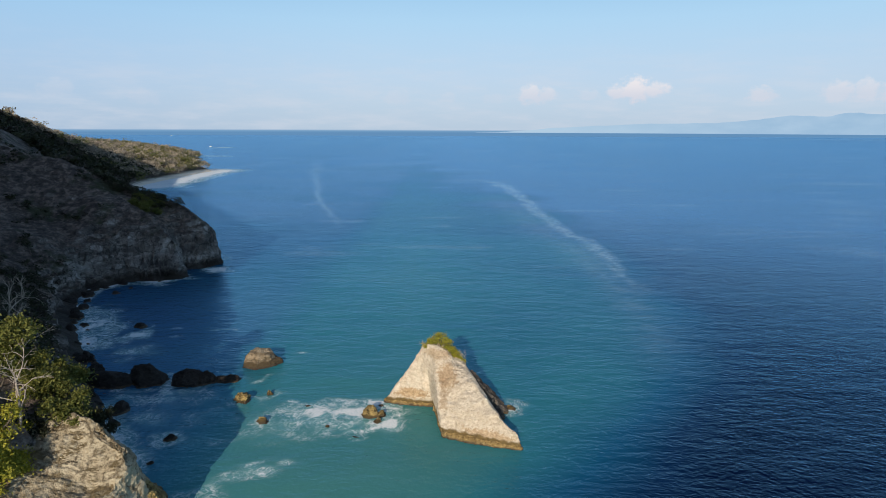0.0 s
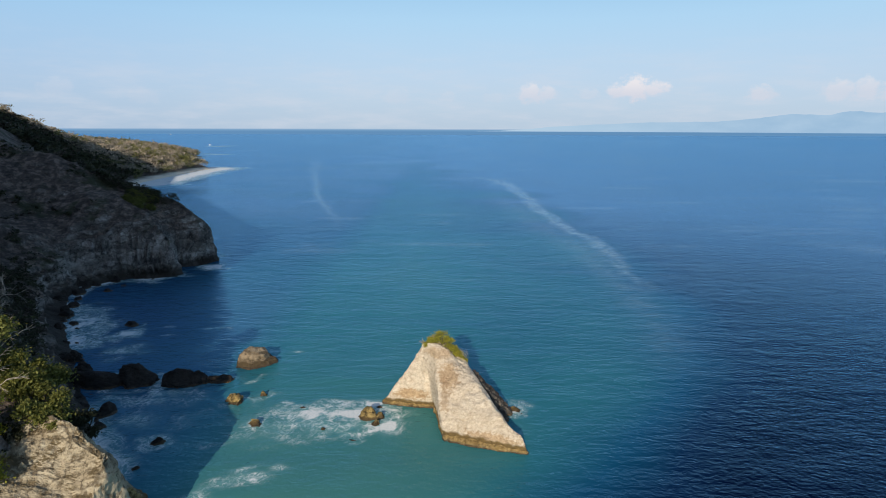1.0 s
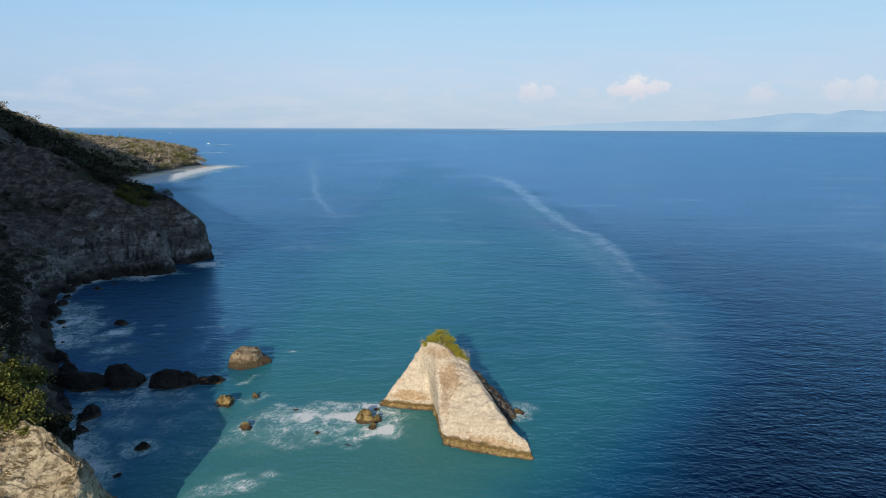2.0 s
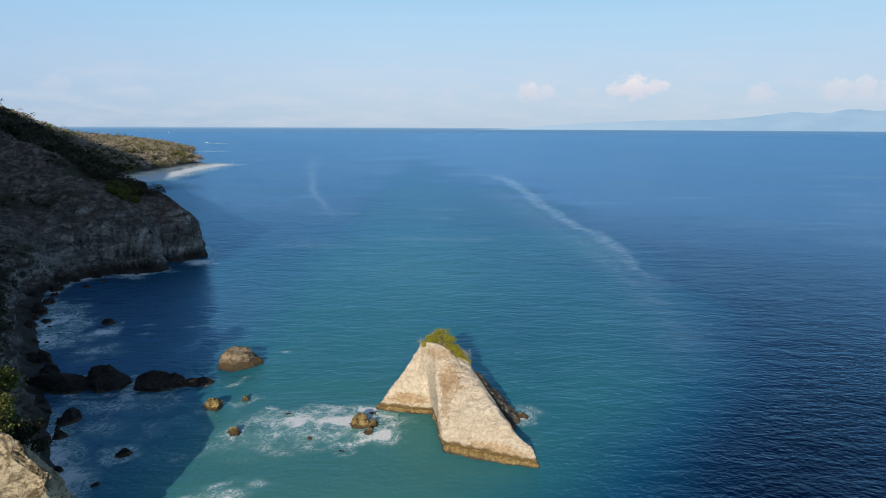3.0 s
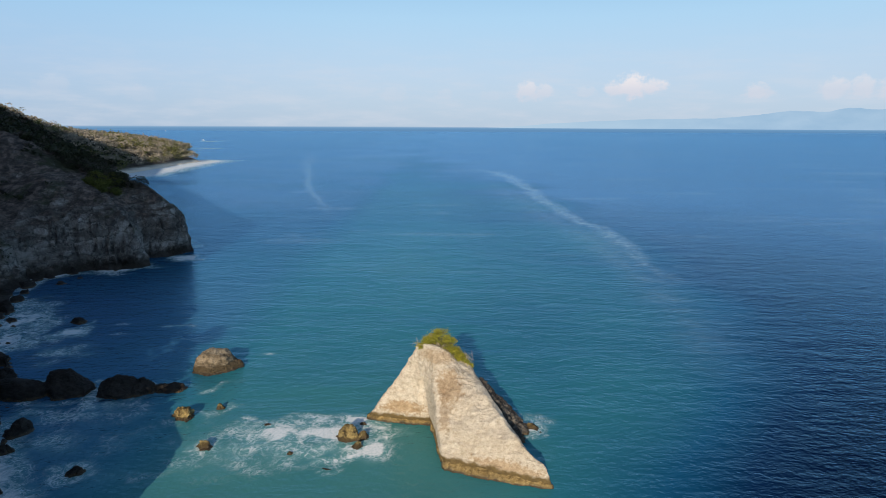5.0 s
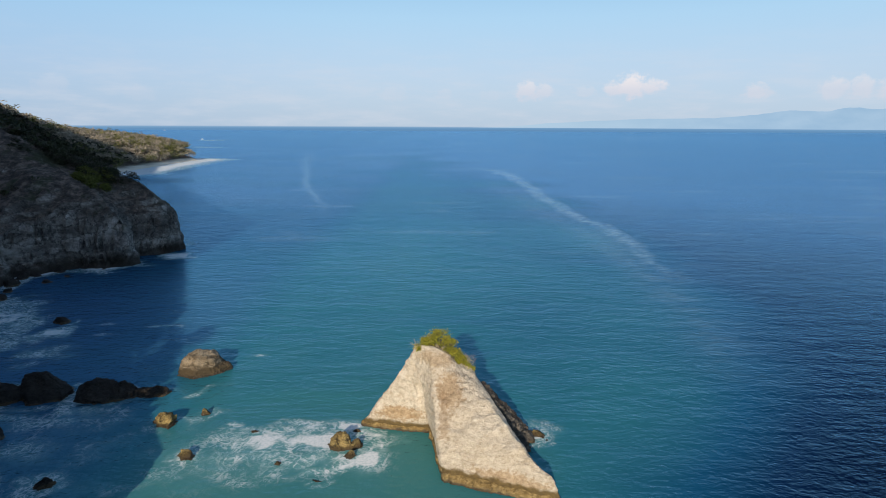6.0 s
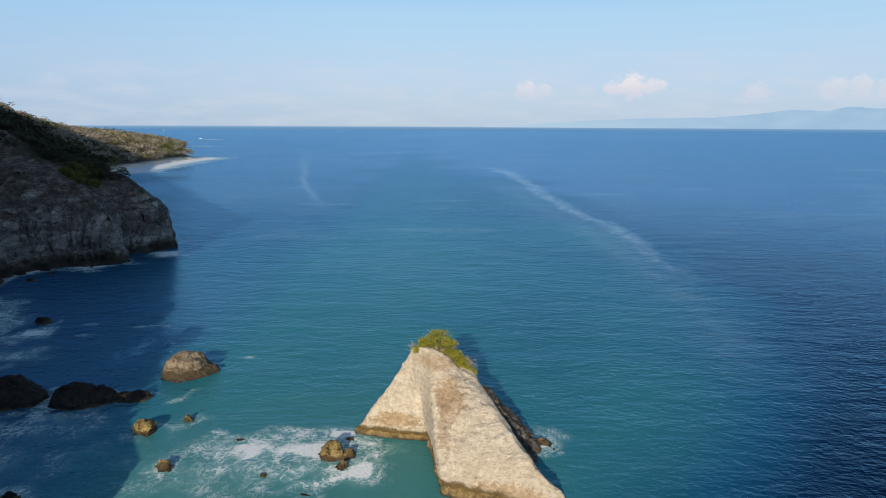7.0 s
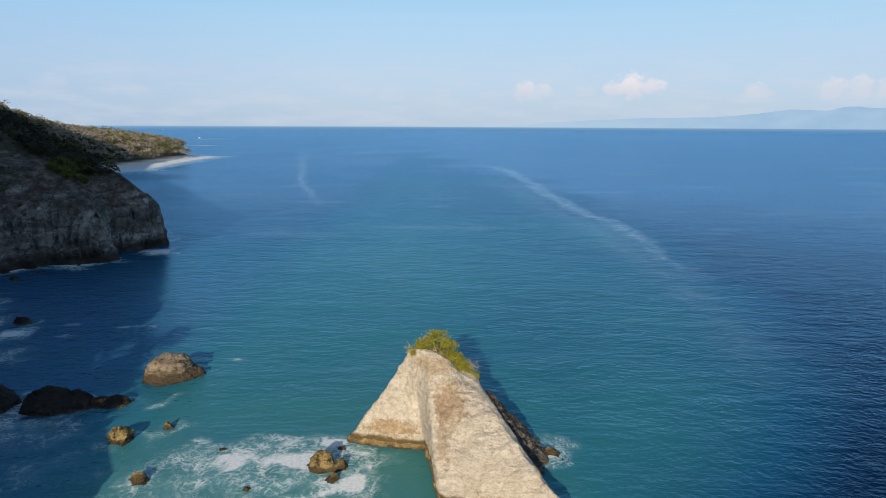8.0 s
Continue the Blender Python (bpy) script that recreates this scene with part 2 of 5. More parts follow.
def rock_material(name, tones, scale=1.0, tide=None, top_tint=None, relief=0.5, strata=(0, 0, 0), reach=0.35, stains=(), cloud=1.0, bands=1.0, seams=0.35, crisp=1.0, weed=(0.25, 0.17, 0.060)):
    """tones: dark, middle, light. tide: the height of the wet brown band at the water. Level places take a colour of
    their own: growth on the outcrop, sunlit tops painted on the sea rocks.
    """
    m, n = material(name)
    geo = n.add("ShaderNodeNewGeometry")
    pos = geo.outputs["Position"]
    z = n.add("ShaderNodeSeparateXYZ", {0: pos}).outputs[2]
    a = n.noise(n.mapping(pos, rot=strata, scale=(1, 1, 2.2)), 0.16 * scale, 6, 0.62, 0.6)
    b = n.noise(pos, 0.9 * scale, 8, 0.68)
    c = n.noise(n.mapping(pos, rot=strata, scale=(0.5, 0.5, 3.0)), 0.6 * scale, 6, 0.65, 1.2)
    e = n.noise(pos, 3.2 * scale, 6, 0.7)
    g = n.noise(pos, 9.0 * scale, 4, 0.65)
    v = n.math("ADD", n.math("MULTIPLY", a, 0.30 * cloud), n.math("ADD", n.math("MULTIPLY", b, 0.24), n.math("ADD", n.math("MULTIPLY", n.math("ADD", n.math("MULTIPLY", n.math("SUBTRACT", c, 0.5), bands), 0.5), 0.18), n.math("ADD", n.math("MULTIPLY", e, 0.2), n.math("MULTIPLY", g, 0.12 + 0.30 * (1 - cloud))))))
    col = n.ramp(v, [(0.5 - 0.085 / crisp, tones[0]), (0.5, tones[1]), (0.5 + 0.075 / crisp, tones[2])])
    for place, radii, tint, k in stains:
        off = n.add("ShaderNodeVectorMath", {0: n.add("ShaderNodeVectorMath", {0: pos, 1: place}, operation="SUBTRACT").outputs[0], 1: radii}, operation="DIVIDE").outputs[0]
        r = n.add("ShaderNodeVectorMath", {0: off}, operation="LENGTH").outputs["Value"]
        m1 = n.span(n.math("ADD", r, n.math("MULTIPLY", n.math("SUBTRACT", n.math("ADD", n.math("MULTIPLY", b, 0.6), n.math("MULTIPLY", a, 0.4)), 0.5), 3.0)), 0.5, 1.2, k, 0)
        col = n.mix(m1, col, n.mix(1.0, col, (*tint, 1), "MULTIPLY"))
    patch = n.span(n.noise(pos, 0.11 * scale, 4, 0.6), 0.5, 0.68, 0.0, 0.55 * cloud)
    col = n.mix(patch, col, n.mix(e, (tones[0][0] * 0.9, tones[0][1] * 0.82, tones[0][2] * 0.72, 1), (tones[1][0], tones[1][1] * 0.92, tones[1][2] * 0.82, 1)))
    pits = n.span(n.noise(n.mapping(pos, rot=strata, scale=(1, 1, 1.6)), 1.9 * scale, 4, 0.62), 0.30, 0.42, 0.6 * cloud, 0.0)
    col = n.mix(pits, col, (tones[0][0] * 0.5, tones[0][1] * 0.47, tones[0][2] * 0.45, 1))
    crack = n.add("ShaderNodeTexVoronoi", {"Vector": n.mapping(pos, rot=strata, scale=(1, 1, 0.7)), "Scale": 0.35 * scale}, feature="DISTANCE_TO_EDGE").outputs["Distance"]
    line = n.math("MULTIPLY", n.span(n.math("ADD", crack, n.math("MULTIPLY", n.math("SUBTRACT", b, 0.5), 0.9)), -0.02, 0.05, 1, 0), seams)
    col = n.mix(line, col, (tones[0][0] * 0.45, tones[0][1] * 0.42, tones[0][2] * 0.4, 1))
    spots = n.span(n.noise(pos, 2.6 * scale, 3, 0.5), 0.66, 0.74)
    col = n.mix(n.math("MULTIPLY", spots, 0.5), col, (tones[2][0] * 1.25, tones[2][1] * 1.25, tones[2][2] * 1.25, 1))
    # level places: growth on the outcrop, painted sunlight on the sea rocks
    if top_tint:
        up = n.add("ShaderNodeSeparateXYZ", {0: geo.outputs["Normal"]}).outputs[2]
        g = n.math("MULTIPLY", n.span(up, 0.55, 0.85), n.span(n.noise(pos, 0.3, 5, 0.6), 0.42, 0.6))
        col = n.mix(g, col, (*top_tint, 1))
    rough = 0.9
    if tide:
        edge = n.math("ADD", z, n.math("MULTIPLY", n.math("SUBTRACT", n.noise(pos, 0.5, 5, 0.6), 0.5), 1.6))
        band = n.span(edge, tide * 0.75, tide * 1.1, 1, 0)
        col = n.mix(band, col, n.mix(n.noise(pos, 1.3, 5, 0.6), (0.040, 0.026, 0.011, 1), (*weed, 1)))
        wet = n.span(edge, 0.0, 0.75, 1, 0)
        col = n.mix(n.math("MULTIPLY", wet, 0.75), col, (0.025, 0.017, 0.010, 1))
        rough = n.span(wet, 0, 1, 0.9, 0.35)
    hgt = n.math("ADD", n.math("MULTIPLY", b, 0.8), n.math("ADD", n.math("ADD", n.math("MULTIPLY", c, 0.5 * bands), n.math("ADD", n.math("MULTIPLY", e, 0.45), n.math("MULTIPLY", g, 0.22))), n.math("MULTIPLY", n.span(n.math("ADD", crack, n.math("MULTIPLY", n.math("SUBTRACT", b, 0.5), 0.9)), 0, 0.1), 0.24 * seams)))
    finish(n, col, rough, hgt, relief, reach)
    return m


def leaf_material(name, dark, light, dry=None, share=0.5):
    """dry: the colour of leafless or withered plants, which make up that share of a wood."""
    m, n = material(name)
    geo = n.add("ShaderNodeNewGeometry")
    isl = geo.outputs["Random Per Island"]
    col = n.mix(isl, (*dark, 1), (*light, 1))
    if dry:
        one = n.add("ShaderNodeAttribute", attribute_name="plant").outputs["Fac"]
        big = n.noise(geo.outputs["Position"], 0.012, 3, 0.6)
        pick = n.math("ADD", one, n.math("MULTIPLY", n.math("SUBTRACT", big, 0.5), 1.4))
        brown = n.mix(isl, tuple(0.6 * v for v in dry) + (1,), (*dry, 1))
        col = n.mix(n.span(pick, 1 - share - 0.12, 1 - share + 0.12), col, brown)
        col = n.mix(1.0, col, n.ramp(n.math("FRACT", n.math("MULTIPLY", one, 7.31)), [(0, (0.6, 0.62, 0.6)), (1, (1.25, 1.2, 1.15))]), "MULTIPLY")
    else:
        col = n.mix(n.span(n.noise(geo.outputs["Position"], 0.6, 3, 0.5), 0.35, 0.7, 0, 0.5), col, (light[0] * 1.1, light[1] * 1.0, light[2] * 0.8, 1))
    d = n.add("ShaderNodeBsdfPrincipled", {"Base Color": col, "Roughness": 0.6, "Specular IOR Level": 0.25})
    t = n.add("ShaderNodeBsdfTranslucent", {0: col})
    mixs = n.add("ShaderNodeMixShader", {0: 0.22, 1: d.outputs[0], 2: t.outputs[0]})
    n.add("ShaderNodeOutputMaterial", {0: mixs.outputs[0]})
    return m


def bark_material(name, dark, light):
    m, n = material(name)
    pos = n.add("ShaderNodeNewGeometry").outputs["Position"]
    v = n.noise(n.mapping(pos, scale=(1, 1, 0.3)), 3.5, 6, 0.65)
    finish(n, n.ramp(v, [(0.35, dark), (0.65, light)]), 0.85, v, 0.4, 0.05)
    return m


def plain(name, colour, rough=0.5):
    m, n = material(name)
    pos = n.add("ShaderNodeNewGeometry").outputs["Position"]
    v = n.noise(pos, 2.0, 4, 0.6)
    finish(n, n.mix(v, tuple(0.85 * c for c in colour) + (1,), (*colour, 1)), rough)
    return m


def ground_material():
    """Grey layered cliff rock, thin soil and dry scrub where it is less steep, sand by the low beach."""
    m, n = material("hillside_ground")
    geo = n.add("ShaderNodeNewGeometry")
    pos = geo.outputs["Position"]
    up = n.add("ShaderNodeSeparateXYZ", {0: geo.outputs["Normal"]}).outputs[2]
    z = n.add("ShaderNodeSeparateXYZ", {0: pos}).outputs[2]
    sand = n.add("ShaderNodeAttribute", attribute_name="sand").outputs["Fac"]
    a = n.noise(n.mapping(pos, rot=(8, 5, 0), scale=(0.7, 0.7, 2.4)), 0.10, 7, 0.62, 0.8)
    b = n.noise(pos, 0.5, 8, 0.68)
    fine = n.noise(pos, 1.6, 6, 0.7)
    v = n.math("ADD", n.math("MULTIPLY", a, 0.45), n.math("ADD", n.math("MULTIPLY", b, 0.35), n.math("MULTIPLY", fine, 0.2)))
    rock = n.ramp(v, [(0.37, (0.052, 0.046, 0.043)), (0.5, (0.170, 0.154, 0.142)), (0.63, (0.44, 0.415, 0.39))])
    scar = n.math("MULTIPLY", n.span(n.noise(n.mapping(pos, scale=(1, 1, 0.35)), 0.07, 5, 0.65), 0.56, 0.68), n.span(n.noise(pos, 1.2, 6, 0.7), 0.35, 0.6, 0.2, 0.8))
    rock = n.mix(scar, rock, (0.36, 0.345, 0.325, 1))
    for place, radii, k in (((-124, 236.5, 30.5), (5.0, 6.0, 4.0), 0.85), ((-134, 222, 9), (5.5, 7.0, 8.0), 0.6), ((-113, 236, 12), (7.0, 6.0, 3.0), 0.35), ((-142, 240, 33), (9.0, 8.0, 4.0), 0.4)):
        off = n.add("ShaderNodeVectorMath", {0: n.add("ShaderNodeVectorMath", {0: pos, 1: place}, operation="SUBTRACT").outputs[0], 1: radii}, operation="DIVIDE").outputs[0]
        r = n.add("ShaderNodeVectorMath", {0: off}, operation="LENGTH").outputs["Value"]
        rock = n.mix(n.span(n.math("ADD", r, n.math("MULTIPLY", n.math("SUBTRACT", b, 0.5), 3.2)), 0.4, 1.2, k, 0), rock, (0.47, 0.455, 0.43, 1))
    bent = n.add("ShaderNodeVectorMath", {0: n.mapping(pos, rot=(10, 20, 0), scale=(1, 1, 1.5)), 1: n.add("ShaderNodeCombineXYZ", {0: n.math("MULTIPLY", b, 5.0), 1: n.math("MULTIPLY", a, 6.0), 2: n.math("MULTIPLY", b, 4.0)}).outputs[0]}, operation="ADD").outputs[0]
    cell = n.add("ShaderNodeTexVoronoi", {"Vector": bent, "Scale": 0.17})
    edge = n.add("ShaderNodeTexVoronoi", {"Vector": bent, "Scale": 0.17}, feature="DISTANCE_TO_EDGE").outputs["Distance"]
    one = n.add("ShaderNodeSeparateXYZ", {0: cell.outputs["Color"]}).outputs[0]
    rock = n.mix(1.0, rock, n.ramp(one, [(0.0, (0.70, 0.69, 0.68)), (0.6, (0.95, 0.95, 0.95)), (1.0, (1.25, 1.25, 1.26))]), "MULTIPLY")
    rock = n.mix(n.span(n.math("ADD", edge, n.math("MULTIPLY", n.math("SUBTRACT", fine, 0.5), 0.3)), 0.0, 0.07, 0.55, 0.0), rock, (0.020, 0.018, 0.017, 1))
    drip = n.noise(n.mapping(pos, scale=(1, 1, 0.3)), 0.3, 5, 0.65)
    rock = n.mix(n.span(drip, 0.50, 0.68, 0.0, 0.4), rock, (0.020, 0.018, 0.017, 1))
    soil = n.ramp(n.noise(pos, 0.35, 7, 0.7), [(0.35, (0.025, 0.020, 0.017)), (0.50, (0.085, 0.067, 0.057)), (0.62, (0.21, 0.165, 0.14))])
    flat = n.span(n.math("ADD", up, n.math("MULTIPLY", n.math("SUBTRACT", n.noise(pos, 0.15, 5, 0.65), 0.5), 0.6)), 0.52, 0.78)
    col = n.mix(flat, rock, soil)
    green = n.math("MULTIPLY", n.span(n.noise(pos, 0.06, 5, 0.65), 0.52, 0.62), n.span(up, 0.35, 0.7))
    col = n.mix(n.math("MULTIPLY", green, 0.8), col, n.mix(b, (0.012, 0.020, 0.006, 1), (0.045, 0.055, 0.018, 1)))
    wet = n.span(n.math("ADD", z, n.math("MULTIPLY", n.math("SUBTRACT", b, 0.5), 4.0)), 1.2, 4.6, 1, 0)
    col = n.mix(n.math("MULTIPLY", wet, 0.85), col, (0.022, 0.018, 0.014, 1))
    col = n.mix(sand, col, (0.80, 0.74, 0.64, 1))
    hgt = n.math("ADD", n.math("MULTIPLY", a, 1.5), n.math("ADD", n.math("ADD", b, n.math("MULTIPLY", one, 0.5)), n.math("ADD", n.math("MULTIPLY", n.span(edge, 0, 0.12), 0.2), n.math("MULTIPLY", fine, 0.4))))
    finish(n, col, 0.92, hgt, 0.9, 1.0)
    return m


WATER = water_material()
STACK_STAINS = (((1.0, 120, 9.2), (2.2, 9, 2.4), (0.72, 0.60, 0.47), 0.9), ((0.2, 118, 6.2), (1.0, 9, 3.0), (0.70, 0.60, 0.50), 0.7), ((-7.0, 125, 2.9), (4.5, 4, 1.3), (0.74, 0.60, 0.44), 0.95),
                ((-1.0, 124, 12.6), (3.4, 4, 1.2), (0.80, 0.70, 0.58), 0.8), ((9.0, 108, 1.8), (6.0, 5, 1.0), (0.80, 0.66, 0.50), 0.8), ((-3.4, 123, 6.6), (1.1, 5, 3.4), (1.22, 1.22, 1.22), 0.9), ((6.5, 113, 6.0), (3.5, 5, 3.0), (1.08, 1.10, 1.12), 0.8))
STACK_ROCK = rock_material("pale_limestone", ((0.345, 0.28, 0.195), (0.52, 0.44, 0.335), (0.70, 0.625, 0.51)), 2.0, tide=1.6, relief=1.0, strata=(0, 25, 0), reach=0.36, stains=STACK_STAINS, cloud=0.4, bands=0.8, seams=0.06, crisp=1.15)
# wet wall whose dark tones also carry the shadow of the stack
WALL_ROCK = rock_material("shaded_stack_wall", ((0.016, 0.014, 0.012), (0.042, 0.037, 0.033), (0.16, 0.14, 0.115)), 1.2, tide=0.4, relief=0.9)
# its pale level top is sunlight painted into the colour
BLOCK_ROCK = rock_material("flat_topped_rock", ((0.050, 0.037, 0.022), (0.155, 0.120, 0.075), (0.34, 0.275, 0.19)), 1.4, tide=1.7, relief=1.0, top_tint=(0.36, 0.31, 0.23), bands=0.6, seams=0.5, weed=(0.10, 0.075, 0.04))
OUTCROP_ROCK = rock_material("outcrop_limestone", ((0.22, 0.18, 0.115), (0.37, 0.32, 0.225), (0.47, 0.415, 0.305)), 1.1, strata=(0, 40, 20), cloud=0.6, bands=0.25, seams=0.8, tide=1.3, top_tint=(0.16, 0.12, 0.06), relief=1.0, reach=0.45)
# golden level tops stand for sunlight, painted into the colour
SEA_ROCK = rock_material("brown_sea_rock", ((0.035, 0.025, 0.010), (0.165, 0.118, 0.045), (0.42, 0.315, 0.125)), 1.6, tide=0.8, relief=1.0, weed=(0.16, 0.11, 0.04), top_tint=(0.40, 0.32, 0.13), bands=0.5, seams=0.7)
# wet rock made near black: the cove's shade is put into its colour
DARK_ROCK = rock_material("shade_dark_wet_rock", ((0.008, 0.007, 0.006), (0.018, 0.015, 0.013), (0.040, 0.034, 0.030)), 1.2, tide=0.25, relief=0.9)
SHELF = rock_material("weedy_shelf", ((0.10, 0.066, 0.022), (0.26, 0.175, 0.06), (0.42, 0.31, 0.14)), 1.8, tide=0.25, relief=0.7)
GROUND = ground_material()
LEAF_TREE = leaf_material("tree_leaf", (0.040, 0.056, 0.013), (0.170, 0.180, 0.045))
LEAF_SHRUB = leaf_material("shrub_leaf", (0.13, 0.15, 0.020), (0.36, 0.345, 0.045))
# dark leaves for shaded ground: shade is put into their colour
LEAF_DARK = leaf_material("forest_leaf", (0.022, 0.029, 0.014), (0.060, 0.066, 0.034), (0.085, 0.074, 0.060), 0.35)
LEAF_DRY = leaf_material("dry_forest_leaf", (0.10, 0.115, 0.040), (0.255, 0.250, 0.100), (0.42, 0.375, 0.31), 0.66)
LEAF_GRASS = leaf_material("dry_grass", (0.14, 0.085, 0.040), (0.34, 0.235, 0.12))
BARK = bark_material("dark_bark", (0.035, 0.028, 0.020), (0.12, 0.10, 0.075))
PALE_BARK = bark_material("bleached_bark", (0.22, 0.18, 0.15), (0.50, 0.45, 0.39))
WHITE = plain("white_gelcoat", (0.8, 0.8, 0.78), 0.35)

# ---- the land ----
# coast, from behind the start to the far point: x, y, cliff height, cliff width, dome height, dome length, slope inland
COAST = np.array([
    (-190, -420, 15, 14, 20, 20, 0.75),
    (-110, -110, 15, 12, 20, 20, 0.80),
    (-80, 0, 10, 12, 20, 20, 1.2),
    (-70, 48, 8, 10, 18, 18, 1.6),
    (-66, 66, 13, 6, 14, 14, 3.2),
    (-61, 79, 15, 5, 14, 12, 3.2),
    (-57, 93, 12, 5, 14, 12, 3.2),
    (-59, 102, 6, 6, 15, 12, 3.2),
    (-68, 114, 6, 7, 28, 16, 2.2),
    (-79, 130, 5, 8, 28, 18, 2.2),
    (-98, 158, 4, 8, 18, 20, 1.6),
    (-118, 186, 4, 9, 18, 22, 0.90),
    (-129, 208, 5, 9, 20, 20, 0.60),
    (-133, 222, 10, 6, 18, 14, 0.50),
    (-124, 233, 16, 4, 17, 10, 0.48),
    (-104, 238, 12, 4, 20, 13, 0.48),
    (-104, 243, 11, 3, 21, 13, 0.48),
    (-111, 254, 11, 3, 22, 13, 0.48),
    (-102, 259, 12, 2.5, 22, 13, 0.48),
    (-99, 266, 12, 2.5, 22, 13, 0.48),
    (-104, 278, 12, 4, 22, 13, 0.48),
    (-130, 310, 12, 8, 18, 14, 0.48),
    (-185, 390, 6, 12, 20, 25, 0.70),
    (-250, 500, 4, 14, 20, 30, 0.55),
    (-300, 590, 2, 8, 18, 30, 0.60),
    (-317, 655, 2, 6, 16, 30, 0.46),
    (-320, 705, 2, 6, 14, 32, 0.36),
    (-323, 765, 2, 6, 15, 35, 0.19),
    (-325, 825, 2, 6, 15, 30, 0.12),
    (-320, 858, 2, 8, 15, 30, 0.11),
    (-345, 892, 2, 10, 15, 40, 0.11),
    (-430, 960, 2, 16, 15, 50, 0.10),
    (-445, 1080, 2, 16, 17, 50, 0.08),
    (-460, 1190, 2, 14, 17, 50, 0.07),
    (-520, 1290, 2, 16, 15, 60, 0.06),
    (-900, 1500, 2, 20, 8, 60, 0.05),
    (-2600, 1900, 2, 20, 8, 60, 0.05),
], float)
OUTLINE = np.concatenate([COAST[:, :2], [(-4000, 1900), (-4000, -420)]])


def shore(px, py):
    """Signed distance inland from the coast, and the cliff numbers of the nearest stretch."""
    best, pars = np.full(px.shape, 1e9), np.zeros(px.shape + (5,))
    for a, b in zip(COAST[:-1], COAST[1:]):
        e = b[:2] - a[:2]
        t = np.clip(((px - a[0]) * e[0] + (py - a[1]) * e[1]) / (e @ e), 0, 1)
        d = np.hypot(px - a[0] - t * e[0], py - a[1] - t * e[1])
        near = d < best
        best = np.where(near, d, best)
        pars = np.where(near[..., None], a[2:] + t[..., None] * (b[2:] - a[2:]), pars)
    inside = np.zeros(px.shape, bool)
    n = len(OUTLINE)
    for k in range(n):
        (x0, y0), (x1, y1) = OUTLINE[k], OUTLINE[(k + 1) % n]
        cross = (y0 > py) != (y1 > py)
        inside ^= cross & (px < (x1 - x0) * (py - y0) / ((y1 - y0) or 1e-9) + x0)
    return np.where(inside, best, -best), pars


def height(px, py):
    d, (C, w, D, L, s) = (lambda r: (r[0], np.moveaxis(r[1], -1, 0)))(shore(px, py))
    q = np.stack([px, py, 0 * px], -1).reshape(-1, 3)
    wob = fbm(q / 22.0, 3, 5).reshape(px.shape) * 2.5 * smooth(np.abs(d), -1, 25)
    dd = d + fbm(q / 9.0, 4, 3).reshape(px.shape) * 1.6 + wob
    z = C * smooth(dd, -0.5, w) + D * (1 - np.exp(-np.maximum(dd - 0.5 * w, 0) / L))
    # out-of-view slopes are steepened, then cut, to set the cove's shadow edge
    z = z + s * np.maximum(dd - 30 - 8 * smooth(py, 190, 150) + 20 * smooth(py, 104, 88), 0)
    z = np.where(z > 190, 190 + (z - 190) * 0.3, z)
    near_by = (-37 - px - 0.42 * (py - 117)) / 0.56
    far_in = np.minimum((-90 - px - 0.06 * (py - 280)) / 0.198, (-98 - px - 0.62 * (py - 340)) / 0.753)
    reach = np.maximum(near_by + (far_in - near_by) * smooth(-px, 110, 122), 10) * 0.364
    z = np.minimum(z, np.where((py < 225) & (py > -100), reach + 400 * smooth(py, 195, 225), 1e6))
    z = z + fbm(q / 30.0, 4, 9).reshape(px.shape) * 3.0 * smooth(dd, 12, 50)
    return np.where(dd < 0, np.maximum(-6, dd * 0.7), z), d


